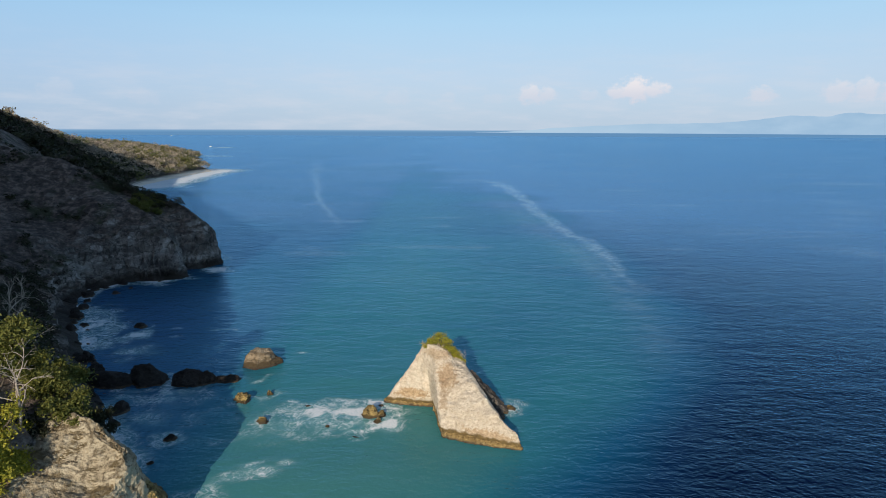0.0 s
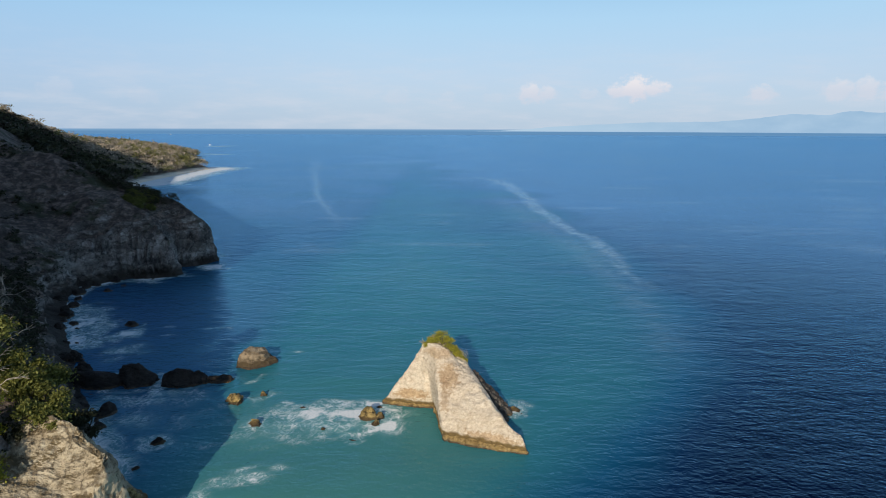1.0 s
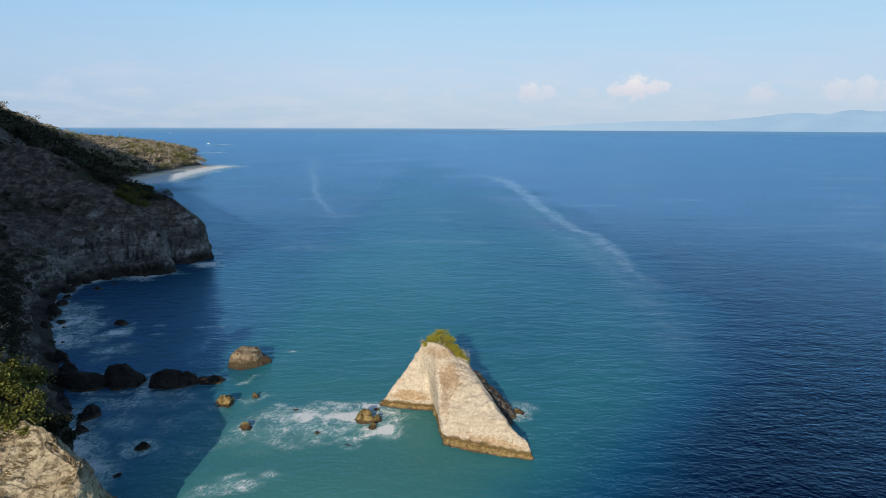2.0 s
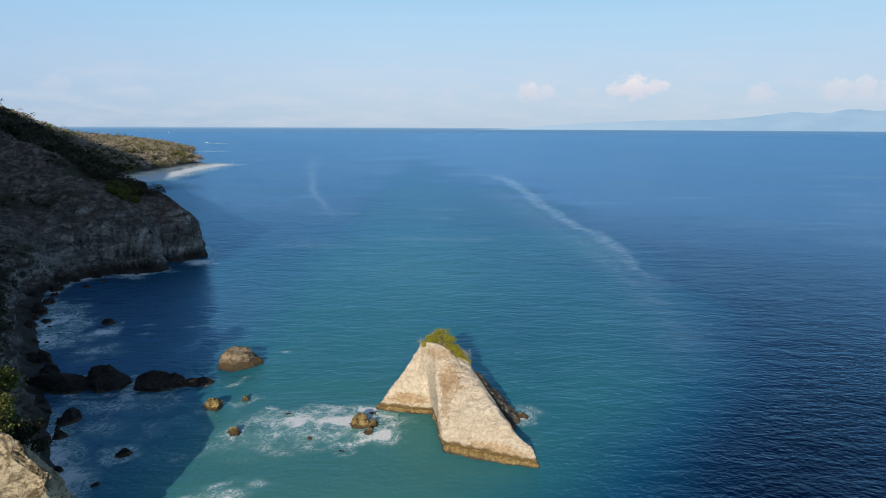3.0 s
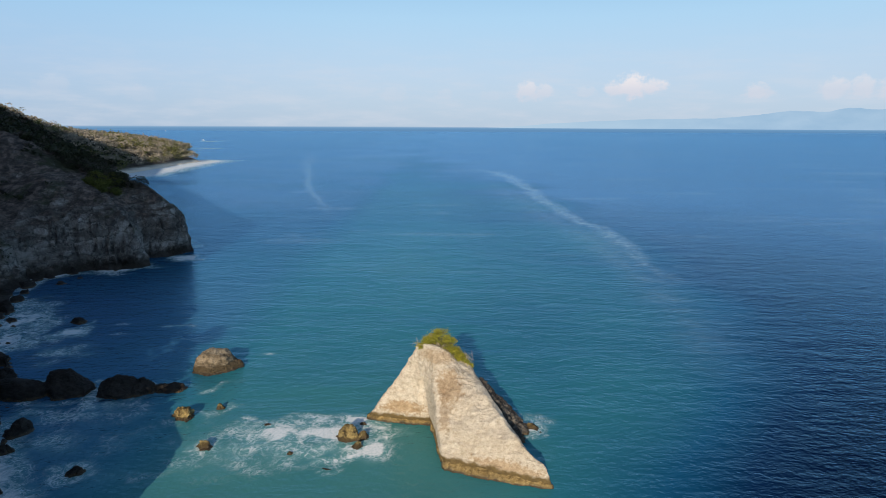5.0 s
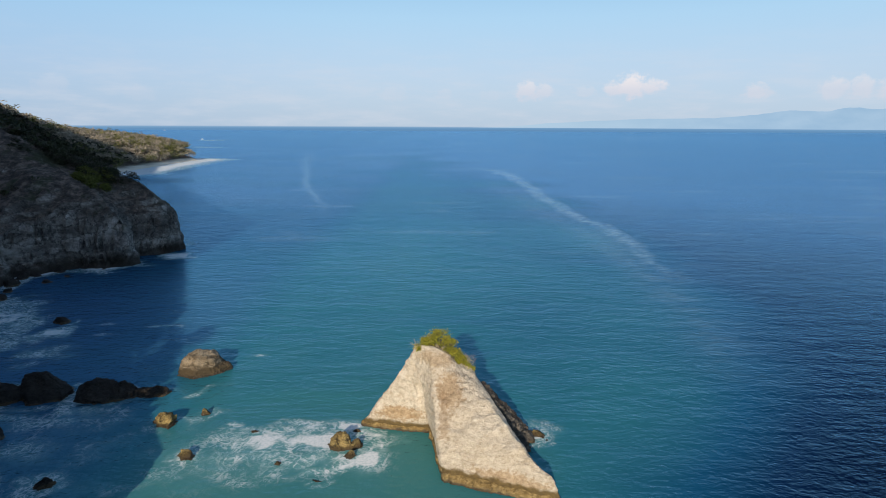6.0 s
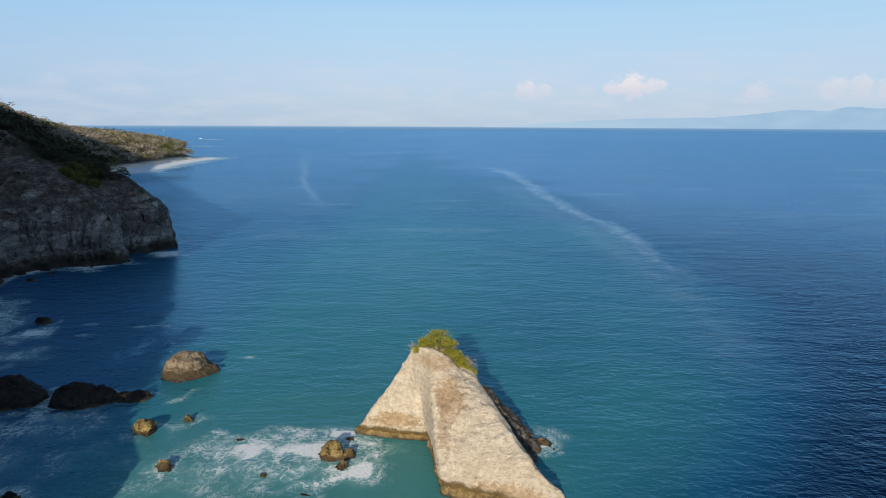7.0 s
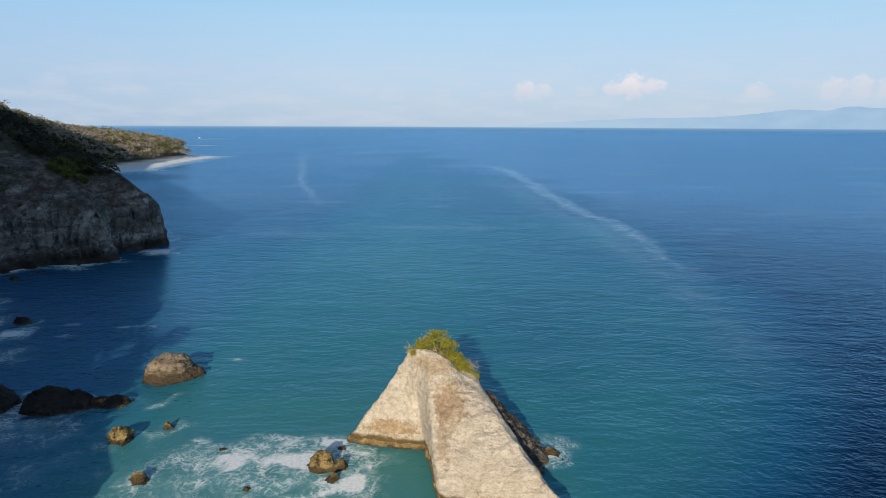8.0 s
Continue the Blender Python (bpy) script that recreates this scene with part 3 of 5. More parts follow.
def build_ground():
    xs = spaced([(-4000, -700, 330, 40), (-700, -345, 28, 5), (-345, -300, 3, 3), (-300, -260, 4, 4), (-260, -150, 4, 0.8), (-150, -38, 0.7, 0.7)])
    ys = spaced([(-420, 40, 40, 3), (40, 70, 3, 0.9), (70, 285, 0.7, 0.7), (285, 420, 0.8, 4), (420, 1350, 5, 9), (1350, 1900, 12, 60)])
    X, Y = np.meshgrid(xs, ys)
    Z, d = height(X, Y)
    low = Z < -5
    keep = ~(low[:-1, :-1] & low[1:, :-1] & low[:-1, 1:] & low[1:, 1:])
    me = grid_mesh("ground", X, Y, Z, keep)
    p, nn = coords(me), normals(me)
    near = smooth(-p[:, 0], 330, 180) * smooth(p[:, 1], 480, 330) * smooth(p[:, 1], 40, 70) * smooth(p[:, 2], -1, 2)
    steep = smooth(nn[:, 2], 0.9, 0.45)
    rough = fbm(p * (1 / 9, 1 / 9, 1 / 5), 4, 21, 0.55, True) * 1.5 + fbm(p * (1 / 3.2, 1 / 3.2, 1 / 1.8), 4, 31, 0.6) * 1.4
    bed = p[:, 2] * 0.42 + fbm(p / 14.0, 3, 44) * 1.6
    rough = rough + (np.abs((bed % 1.0) - 0.5) - 0.25) * 2.4 * steep * smooth(p[:, 2], 30, 18)
    gully = fbm(p * (1 / 8, 1 / 8, 1 / 22), 3, 51, 0.5, True)
    rough = rough + gully * 1.3 - 1.0
    cave = smooth(vnoise(p / 9.0, 63), -0.15, 0.35) * smooth(p[:, 1], 222, 230) * smooth(p[:, 1], 275, 262) * smooth(nn[:, 2], 0.85, 0.6)
    rough = rough - 2.6 * cave * np.exp(-((p[:, 2] - 2.6) / 1.5) ** 2)
    put_coords(me, p + nn * (rough * near * (0.35 + 0.9 * steep))[:, None])
    d2, _ = shore(p[:, 0], p[:, 1])
    attribute(me, "sand", smooth(d2, 9, 4) * smooth(p[:, 1], 560, 620) * smooth(p[:, 2], 4.5, 2.8))
    ob = part("ground", me, GROUND)
    return tagged(ob, "steep dark rocky hillside with bare cliffs, dry scrub and a far beach", "hillside", kind="structure")


build_ground()


# ---- the sea ----
def blob(px, py, x, y, rx, ry, turn=0.0):
    c, s = math.cos(radians(turn)), math.sin(radians(turn))
    u, v = (px - x) * c + (py - y) * s, -(px - x) * s + (py - y) * c
    return np.exp(-(u / rx) ** 2 - (v / ry) ** 2)


def along(px, py, line):
    """Nearness to a line of (x, y, half width, strength)."""
    out = np.zeros(px.shape)
    for a, b in zip(line[:-1], line[1:]):
        a, b = np.array(a, float), np.array(b, float)
        e = b[:2] - a[:2]
        t = np.clip(((px - a[0]) * e[0] + (py - a[1]) * e[1]) / (e @ e), 0, 1)
        d = np.hypot(px - a[0] - t * e[0], py - a[1] - t * e[1])
        w, k = a[2] + t * (b[2] - a[2]), a[3] + t * (b[3] - a[3])
        out = np.maximum(out, k * np.exp(-(d / w) ** 2))
    return out


# rocks in the water: x, y, half widths, height, stone, label, seed, turn, lean, squareness, detail
ROCKS = [
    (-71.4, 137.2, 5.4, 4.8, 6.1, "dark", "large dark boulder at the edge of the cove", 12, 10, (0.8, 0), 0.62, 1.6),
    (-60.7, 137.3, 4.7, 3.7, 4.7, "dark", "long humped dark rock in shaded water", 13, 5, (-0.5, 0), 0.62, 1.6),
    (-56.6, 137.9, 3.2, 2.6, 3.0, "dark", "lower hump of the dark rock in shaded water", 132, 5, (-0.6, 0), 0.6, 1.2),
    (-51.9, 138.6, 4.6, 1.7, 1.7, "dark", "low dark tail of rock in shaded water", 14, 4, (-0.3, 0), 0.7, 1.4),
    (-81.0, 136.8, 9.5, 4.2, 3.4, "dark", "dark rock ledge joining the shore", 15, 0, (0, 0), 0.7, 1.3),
    (-44.4, 127.2, 2.7, 1.8, 2.5, "sea", "small brown rock half awash", 16, 0, (-0.3, 0.2), 0.55, 1.2),
    (-39.4, 130.8, 1.0, 0.8, 1.4, "sea", "small brown rock half awash", 17, 0, (0, 0), 0.5, 0.8),
    (-37.4, 117.2, 2.0, 1.1, 1.5, "sea", "small brown rock ringed with foam", 18, -25, (-0.5, 0.3), 0.35, 1.1),
    (-15.2, 120.0, 2.0, 1.9, 3.0, "sea", "tawny rock in white surf", 19, -20, (-0.4, 0.2), 0.38, 1.5),
    (-12.9, 120.2, 1.5, 1.3, 1.9, "sea", "shoulder of the tawny rock in white surf", 121, 10, (-0.4, 0), 0.4, 1.1),
    (-13.3, 117.4, 1.5, 1.0, 1.3, "sea", "low tawny rock in white surf", 120, 15, (0, 0), 0.35, 1.0),
    (-13.4, 124.8, 0.8, 0.7, 0.9, "sea", "small tawny rock in surf", 20, 0, (0, 0), 0.4, 0.7),
    (-23.3, 115.4, 1.0, 0.7, 0.7, "sea", "small rock awash in foam", 21, 0, (0, 0), 0.4, 0.7),
    (-16.8, 111.3, 1.3, 0.7, 0.45, "sea", "small rock awash in foam", 22, 0, (0, 0), 0.4, 0.7),
    (-29.8, 124.6, 1.4, 0.7, 0.4, "sea", "flat rock just above the water", 23, 0, (0, 0), 0.4, 0.7),
    (-53.6, 109.8, 1.7, 1.1, 1.3, "dark", "small dark rock ringed with foam", 24, 10, (0, 0), 0.4, 0.8),
    (-92.0, 179.3, 2.5, 1.8, 1.9, "dark", "dark rock alone in shaded water", 25, 0, (0, 0), 0.5, 0.9),
    (14.9, 123.9, 1.5, 1.5, 1.5, "sea", "small tawny rock in surf behind the stack", 27, 0, (-0.3, 0), 0.4, 0.9),
    (13.2, 122.6, 1.1, 1.4, 2.2, "sea", "tawny rock leaning on the dark wall of the stack", 28, 30, (-0.4, 0), 0.45, 0.9),
    (16.2, 122.2, 0.8, 0.6, 0.6, "sea", "low weedy rock in surf behind the stack", 29, 0, (0, 0), 0.4, 0.6),
]

FOAM_SPOTS = [  # x, y, radii, turn, strength
    (-23, 122.5, 9, 4.0, 0, 1.1), (-16.0, 126.5, 4.6, 3.0, -10, 1.5), (-18.0, 123.0, 4.0, 3.4, 0, 1.6), (-12.5, 117.0, 3.4, 3.2, 30, 1.5), (-15.0, 114.5, 3.5, 1.4, 25, 1.15), (-18, 117, 5, 2.5, 10, 1.15), (-20.5, 126.5, 5, 2.0, -20, 0.8), (-10.5, 120.5, 2.2, 3.0, 0, 0.95), (-11.5, 124.5, 3, 1.0, -15, 1.1),
    (-30, 121, 7, 3.0, 0, 0.5), (-25.5, 117.5, 7, 2.2, 5, 0.85), (-20, 112, 6, 1.8, 10, 0.45), (-7, 121.5, 4, 1.6, 20, 0.55), (-31.3, 126.7, 2.0, 1.0, 0, 0.8), (-27.5, 126, 3, 1.6, 10, 0.6),
    (-33.8, 97.5, 5.0, 2.2, 20, 1.1), (-33.5, 101, 4.0, 1.4, 10, 0.7), (-27.5, 101.0, 1.8, 1.4, 0, 0.8), (-40, 93, 4, 3, 0, 0.5), (-26, 118, 17, 8, 5, 0.55), (-42, 127, 12, 8, 20, 0.28), (-35.8, 117.0, 3.2, 2.0, 0, 0.85), (-41.5, 127.5, 2.8, 1.8, 0, 0.75), (-38.5, 132.5, 2.2, 1.4, 0, 0.6),
    (-54, 110.3, 4.2, 2.4, 0, 0.75), (-39, 157.5, 3.0, 0.8, 5, 0.55), (-66.5, 175.5, 5.5, 1.3, 10, 0.6), (-65, 135.5, 2.0, 5, 10, 0.95), (-72, 129, 9, 3.5, 0, 0.6), (-60, 132, 8, 2.0, 5, 0.6), (-55, 135.3, 6, 0.8, 4, 0.6),
    (16, 124, 2.8, 3.0, 0, 0.85), (15.5, 121.2, 2.2, 1.0, 0, 0.7), (-106, 180, 8, 12, 35, 1.15), (-99, 166, 5.5, 9, 35, 1.3), (-114, 192, 7, 10, 35, 0.8), (-90, 171, 3.6, 5.0, -20, 1.5), (-105, 240, 8, 2.5, 0, 0.8), (-98, 255, 6, 6, 0, 1.2), (-115, 230, 10, 3, 5, 0.65),
    (-63, 127, 13, 3.5, 5, 0.55), (-84, 158, 7, 8, 30, 0.55), (-61, 119, 6, 5, 0, 0.5), (-78, 170, 5, 1.0, 5, 0.35), (-82, 178, 5, 1.2, 20, 0.4), (-47, 109, 6, 3, 40, 0.25), (-52, 119, 8, 4, 30, 0.3), (-43, 139.5, 3, 1.2, 40, 0.6)]


def build_sea():
    xs = spaced([(-5500, -900, 500, 60), (-900, -150, 50, 2.0), (-150, -110, 1.6, 0.8), (-110, 40, 0.7, 0.7), (40, 140, 0.9, 5), (140, 700, 6, 50), (700, 5500, 60, 500)])
    ys = spaced([(-4500, -100, 500, 40), (-100, 70, 30, 1.2), (70, 175, 0.7, 0.7), (175, 280, 0.8, 1.5), (280, 700, 1.8, 9), (700, 1300, 9, 14), (1300, 4985, 16, 200)])
    X, Y = np.meshgrid(xs, ys)
    q = np.stack([X.ravel(), Y.ravel(), 0 * X.ravel()], 1)
    swell = fbm(q * (1 / 30, 1 / 11, 1), 3, 41).reshape(X.shape) * 0.22
    Z = swell * smooth(np.hypot(X, Y - 120), 900, 300)
    me = grid_mesh("water", X, Y, Z)
    px, py = q[:, 0], q[:, 1]
    d, pars = shore(px, py)
    foam = np.zeros(len(px))
    near = (np.abs(px + 60) < 90) & (py > 70) & (py < 290)
    wob_x, wob_y, clump = px.copy(), py.copy(), np.ones(len(px))
    wob_x[near] += fbm(q[near] / 6.0, 3, 301) * 4.0
    wob_y[near] += fbm(q[near] / 6.0, 3, 311) * 3.0
    clump[near] = 0.95 + 0.75 * fbm(q[near] / 3.5, 3, 321)
    for x, y, rx, ry, turn, k in FOAM_SPOTS:
        foam = np.maximum(foam, k * blob(wob_x, wob_y, x, y, rx, ry, turn))
    for x, y, rx, ry, h, *_ in ROCKS:
        near = np.hypot(px - x, py - y) < 3 * rx + 3
        r = np.hypot((px[near] - x) / (rx + 0.5), (py[near] - y) / (ry + 0.5))
        foam[near] = np.maximum(foam[near], 0.62 * np.exp(-((r - 1.05) / 0.3) ** 2) * smooth(vnoise(q[near] / 2.5, 71), -0.7, 0.5))
    foam = foam * clump
    edge = smooth(d, -7.5, -0.8) * 0.9 * smooth(py, 85, 100)
    foam = np.maximum(foam, 1.4 * edge * smooth(fbm(q / 14.0, 2, 77), -0.5, 0.4))
    surf = smooth(d, -58 + 18 * fbm(q / 30.0, 3, 341), -14) * smooth(py, 570, 630) * smooth(py, 930, 880)
    foam = np.maximum(foam, surf * 1.5)
    foam = np.maximum(foam, along(px, py, [(-326, 850, 8, 1.3), (-300, 880, 12, 1.5), (-278, 885, 6, 0.5), (-258, 880, 4, 0.2)]))
    foam = np.maximum(foam, along(px, py, [(-515, 1350, 10, 1.3), (-470, 1305, 9, 1.2), (-440, 1306, 7, 0.7), (-410, 1310, 5, 0.2)]))
    foam = np.maximum(foam, along(px, py, [(-735, 1958, 9, 1.5), (-640, 1820, 9, 1.0), (-541, 1671, 7, 0.1)]))
    wx = px + fbm(q / 25.0, 3, 201) * np.interp(py, (150, 600), (3, 9))
    wy = py + fbm(q / 25.0, 3, 211) * np.interp(py, (150, 600), (2, 9))
    streak = 0.35 + 0.65 * smooth(fbm(q * (1 / 16, 1 / 5, 1), 4, 221, 0.6), -0.4, 0.25)
    ridge = along(wx, wy, [(45, 735, 14, 0.4), (58, 690, 14, 0.8), (70, 618, 9, 1.15), (69, 530, 7, 1.15), (66, 450, 6.5, 1.1), (72, 378, 6, 1.15), (77, 330, 5.5, 1.1), (77, 284, 5, 1.0), (76, 251, 4.5, 0.8), (77, 225, 4.5, 0.55), (76, 200, 4, 0.3), (72, 170, 4, 0.1)])
    slick = smooth(ridge, 0.25, 0.8) * np.minimum(ridge, 1) * (0.45 + 0.55 * streak)
    slick = np.maximum(slick, 0.38 * streak * along(wx, wy, [(46, 560, 16, 0.3), (56, 400, 12, 0.9), (66, 300, 9, 1.0), (68, 240, 8, 0.9), (66, 190, 8, 0.7), (58, 150, 8, 0.3)]))
    slick = np.maximum(slick, 0.95 * along(0.6 * px + 0.4 * wx, 0.6 * py + 0.4 * wy, [(-240, 1140, 6, 0.1), (-194, 954, 5, 0.6), (-162, 772, 4, 0.7), (-126, 616, 3.5, 0.6), (-111, 535, 3, 0.8), (-92, 474, 2.5, 0.7), (-78, 425, 2.5, 0.5), (-62, 370, 3, 0.05)]))
    slick = np.maximum(slick, along(wx, wy, [(330, 520, 16, 0.3), (318, 470, 10, 0.4), (215, 330, 6, 0.1)]))
    slick = np.maximum(slick, 0.7 * blob(wx, wy, 460, 690, 26, 12) + 0.5 * blob(wx, wy, 372, 590, 14, 8) + 0.45 * blob(wx, wy, 205, 300, 10, 16, 20))
    slick = np.maximum(slick, 0.35 * smooth(fbm(q * (1 / 60, 1 / 18, 1), 4, 231, 0.6), 0.25, 0.6) * smooth(py, 180, 320))
    wide = fbm(q / 60.0, 3, 91)
    bound = np.interp(py, (40, 60, 91, 112, 129, 152, 190, 222, 330, 440, 640, 1200), (-1, 5, 21, 35, 50, 67, 81, 88, 92, 84, 60, -40))
    wide = wide * np.interp(py, (60, 400), (0.5, 1.3))
    soft = np.interp(py, (60, 130, 250, 600), (24, 30, 42, 80))
    level = np.interp(py, (60, 110, 170, 250, 400, 700, 1200), (1.0, 0.93, 0.84, 0.78, 0.70, 0.55, 0.35))
    # less teal in the cove: its bluer shade is put into the colour
    warm = level * smooth((bound - px) / soft + wide * 0.5, -1, 1) * np.interp(px, (-140, -60, -40, -12, 20), (0.45, 0.62, 1.0, 1.0, 0.84))
    warm = np.clip(warm + wide * 0.12, 0, 1)
    attribute(me, "foam", np.clip(foam, 0, 1.5))
    attribute(me, "slick", np.clip(slick, 0, 1))
    attribute(me, "teal", warm)
    # painted in: skylit shade in the cove, pale haze growing with distance
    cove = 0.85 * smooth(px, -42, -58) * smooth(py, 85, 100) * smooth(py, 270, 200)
    attribute(me, "sky_tint", np.maximum(cove, smooth(np.hypot(px, py), 140, 520) * np.interp(px, (-260, -120, 90, 350), (0.8, 1.0, 1.0, 0.82))))
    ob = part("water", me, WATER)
    return tagged(ob, "rippled blue-green sea with white foam round the rocks", "sea", kind="structure")


build_sea()


# ---- far mountains ----
def build_backdrop():
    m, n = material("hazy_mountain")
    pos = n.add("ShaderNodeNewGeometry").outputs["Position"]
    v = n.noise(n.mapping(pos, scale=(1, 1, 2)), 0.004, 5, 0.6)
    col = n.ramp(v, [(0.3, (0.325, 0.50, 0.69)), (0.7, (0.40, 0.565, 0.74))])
    # haze painted into the colour: paler with distance towards the end of the range
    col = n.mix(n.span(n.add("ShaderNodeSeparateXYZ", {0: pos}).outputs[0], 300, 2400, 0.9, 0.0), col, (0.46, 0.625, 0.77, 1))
    # the range glows by itself, so its painted haze keeps one tone
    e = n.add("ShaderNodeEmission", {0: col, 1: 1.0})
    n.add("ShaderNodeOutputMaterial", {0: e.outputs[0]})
    # height over the sea against the bearing, in degrees
    known = [(3, 0.1), (8, 0.35), (11, 0.6), (14, 0.8), (18, 1.0), (22, 1.15), (25, 1.25), (27.5, 1.55), (29, 1.75), (31, 1.72), (33, 1.95), (36, 2.0), (42, 2.1), (55, 1.6), (70, 0.3)]
    rows = []
    a = np.linspace(3, 70, 420)
    top = np.interp(a, [k[0] for k in known], [k[1] for k in known])
    bump = fbm(np.stack([a * 0.6, 0 * a, 0 * a], 1), 5, 55)
    top = np.maximum(0.80 * top * (1 + 0.14 * bump), 0) * smooth(a, 3, 10)
    R = 4700.0
    for f, back in ((0.0, 0), (0.25, 40), (0.55, 90), (0.8, 130), (1.0, 170)):
        r = R + back
        wob = 1 + 0.05 * fbm(np.stack([a * 1.5, 0 * a + f * 7, 0 * a], 1), 3, 66) * (f > 0) * (f < 1)
        z = 30 + f * wob * np.radians(top) * r
        rows.append(np.stack([r * np.sin(np.radians(a)), r * np.cos(np.radians(a)), z], 1))
    P = np.stack(rows)
    P[..., 1] = np.minimum(P[..., 1], 4940)
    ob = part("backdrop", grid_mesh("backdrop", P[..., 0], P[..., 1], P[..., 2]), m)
    return tagged(ob, "low blue hazy mountain range far across the sea", "mountains", kind="structure")


build_backdrop()


# ---- rocks ----
def ring_rock(name, levels, mat, around=160, up=70, rough=0.5, grain=0.25, seed=1, size=4.0, chips=0, bite=0.15, lump=0.0):
    """A rock lofted through polygons (x, y, z per corner), from below the water to the crown, then broken up along its normals."""
    L = np.array(levels, float)
    k = L.shape[1]
    t = np.linspace(0, k, around, endpoint=False)
    i, f = t.astype(int), (t - t.astype(int))[:, None]
    rings = [P[i] * (1 - f) + P[(i + 1) % k] * f for P in L]
    # rounding of the corners
    blur = max(1, around // 110)
    rings = [sum(np.roll(r, s, 0) for s in range(-blur, blur + 1)) / (2 * blur + 1) for r in rings]
    s = np.linspace(0, len(rings) - 1, up)
    j = np.minimum(s.astype(int), len(rings) - 2)
    G = np.stack([rings[a] * (1 - (b - a)) + rings[a + 1] * (b - a) for a, b in zip(j, s)])
    mid = G[-1].mean(0)
    cap = np.stack([G[-1] * (1 - q) + mid * q for q in np.linspace(0.04, 0.99, max(6, up // 4))])
    G = np.concatenate([G, cap])
    G = np.concatenate([G, G[:, :1]], 1)
    r, c = G.shape[:2]
    idx = np.arange(r * (c - 1)).reshape(r, c - 1)
    idx = np.concatenate([idx, idx[:, :1]], 1)
    quads = np.stack([idx[:-1, :-1], idx[:-1, 1:], idx[1:, 1:], idx[1:, :-1]], -1).reshape(-1, 4)
    me = raw_mesh(name, G[:, :-1].reshape(-1, 3), quads)
    p = coords(me)
    if lump:
        put_coords(me, p + normals(me) * (fbm(p / (size * 1.6), 3, seed + 31, 0.5, True) * lump)[:, None])
        p = coords(me)
    if chips:
        # flat breaks: whatever stands out past a plane is pushed back on it
        rng = np.random.default_rng(seed)
        mid, half = (p.max(0) + p.min(0)) / 2, (p.max(0) - p.min(0)) / 2
        u = (p - mid) / half
        for _ in range(chips):
            d = rng.normal(size=3)
            d[2] = abs(d[2]) * 0.8 + 0.25
            d /= np.linalg.norm(d)
            far = u @ d
            lim = far.max() * (1 - bite * rng.uniform(0.3, 1.6))
            u = u - np.maximum(far - lim, 0)[:, None] * d
        p = mid + u * half
        put_coords(me, p)
    nn = normals(me)
    h = fbm(p / size, 4, seed, 0.5, True) * rough + fbm(p / (size * 0.35) * (1, 1, 1.6), 4, seed + 7, 0.6) * grain
    h = h + fbm(p / (size * 0.12), 3, seed + 13, 0.6, True) * grain * 0.5
    # a notch worn at the water line
    h = h - 0.35 * np.exp(-((p[:, 2] - 0.35) / 0.35) ** 2) * min(1, rough * 2)
    put_coords(me, p + nn * h[:, None])
    return part(name, me, mat)


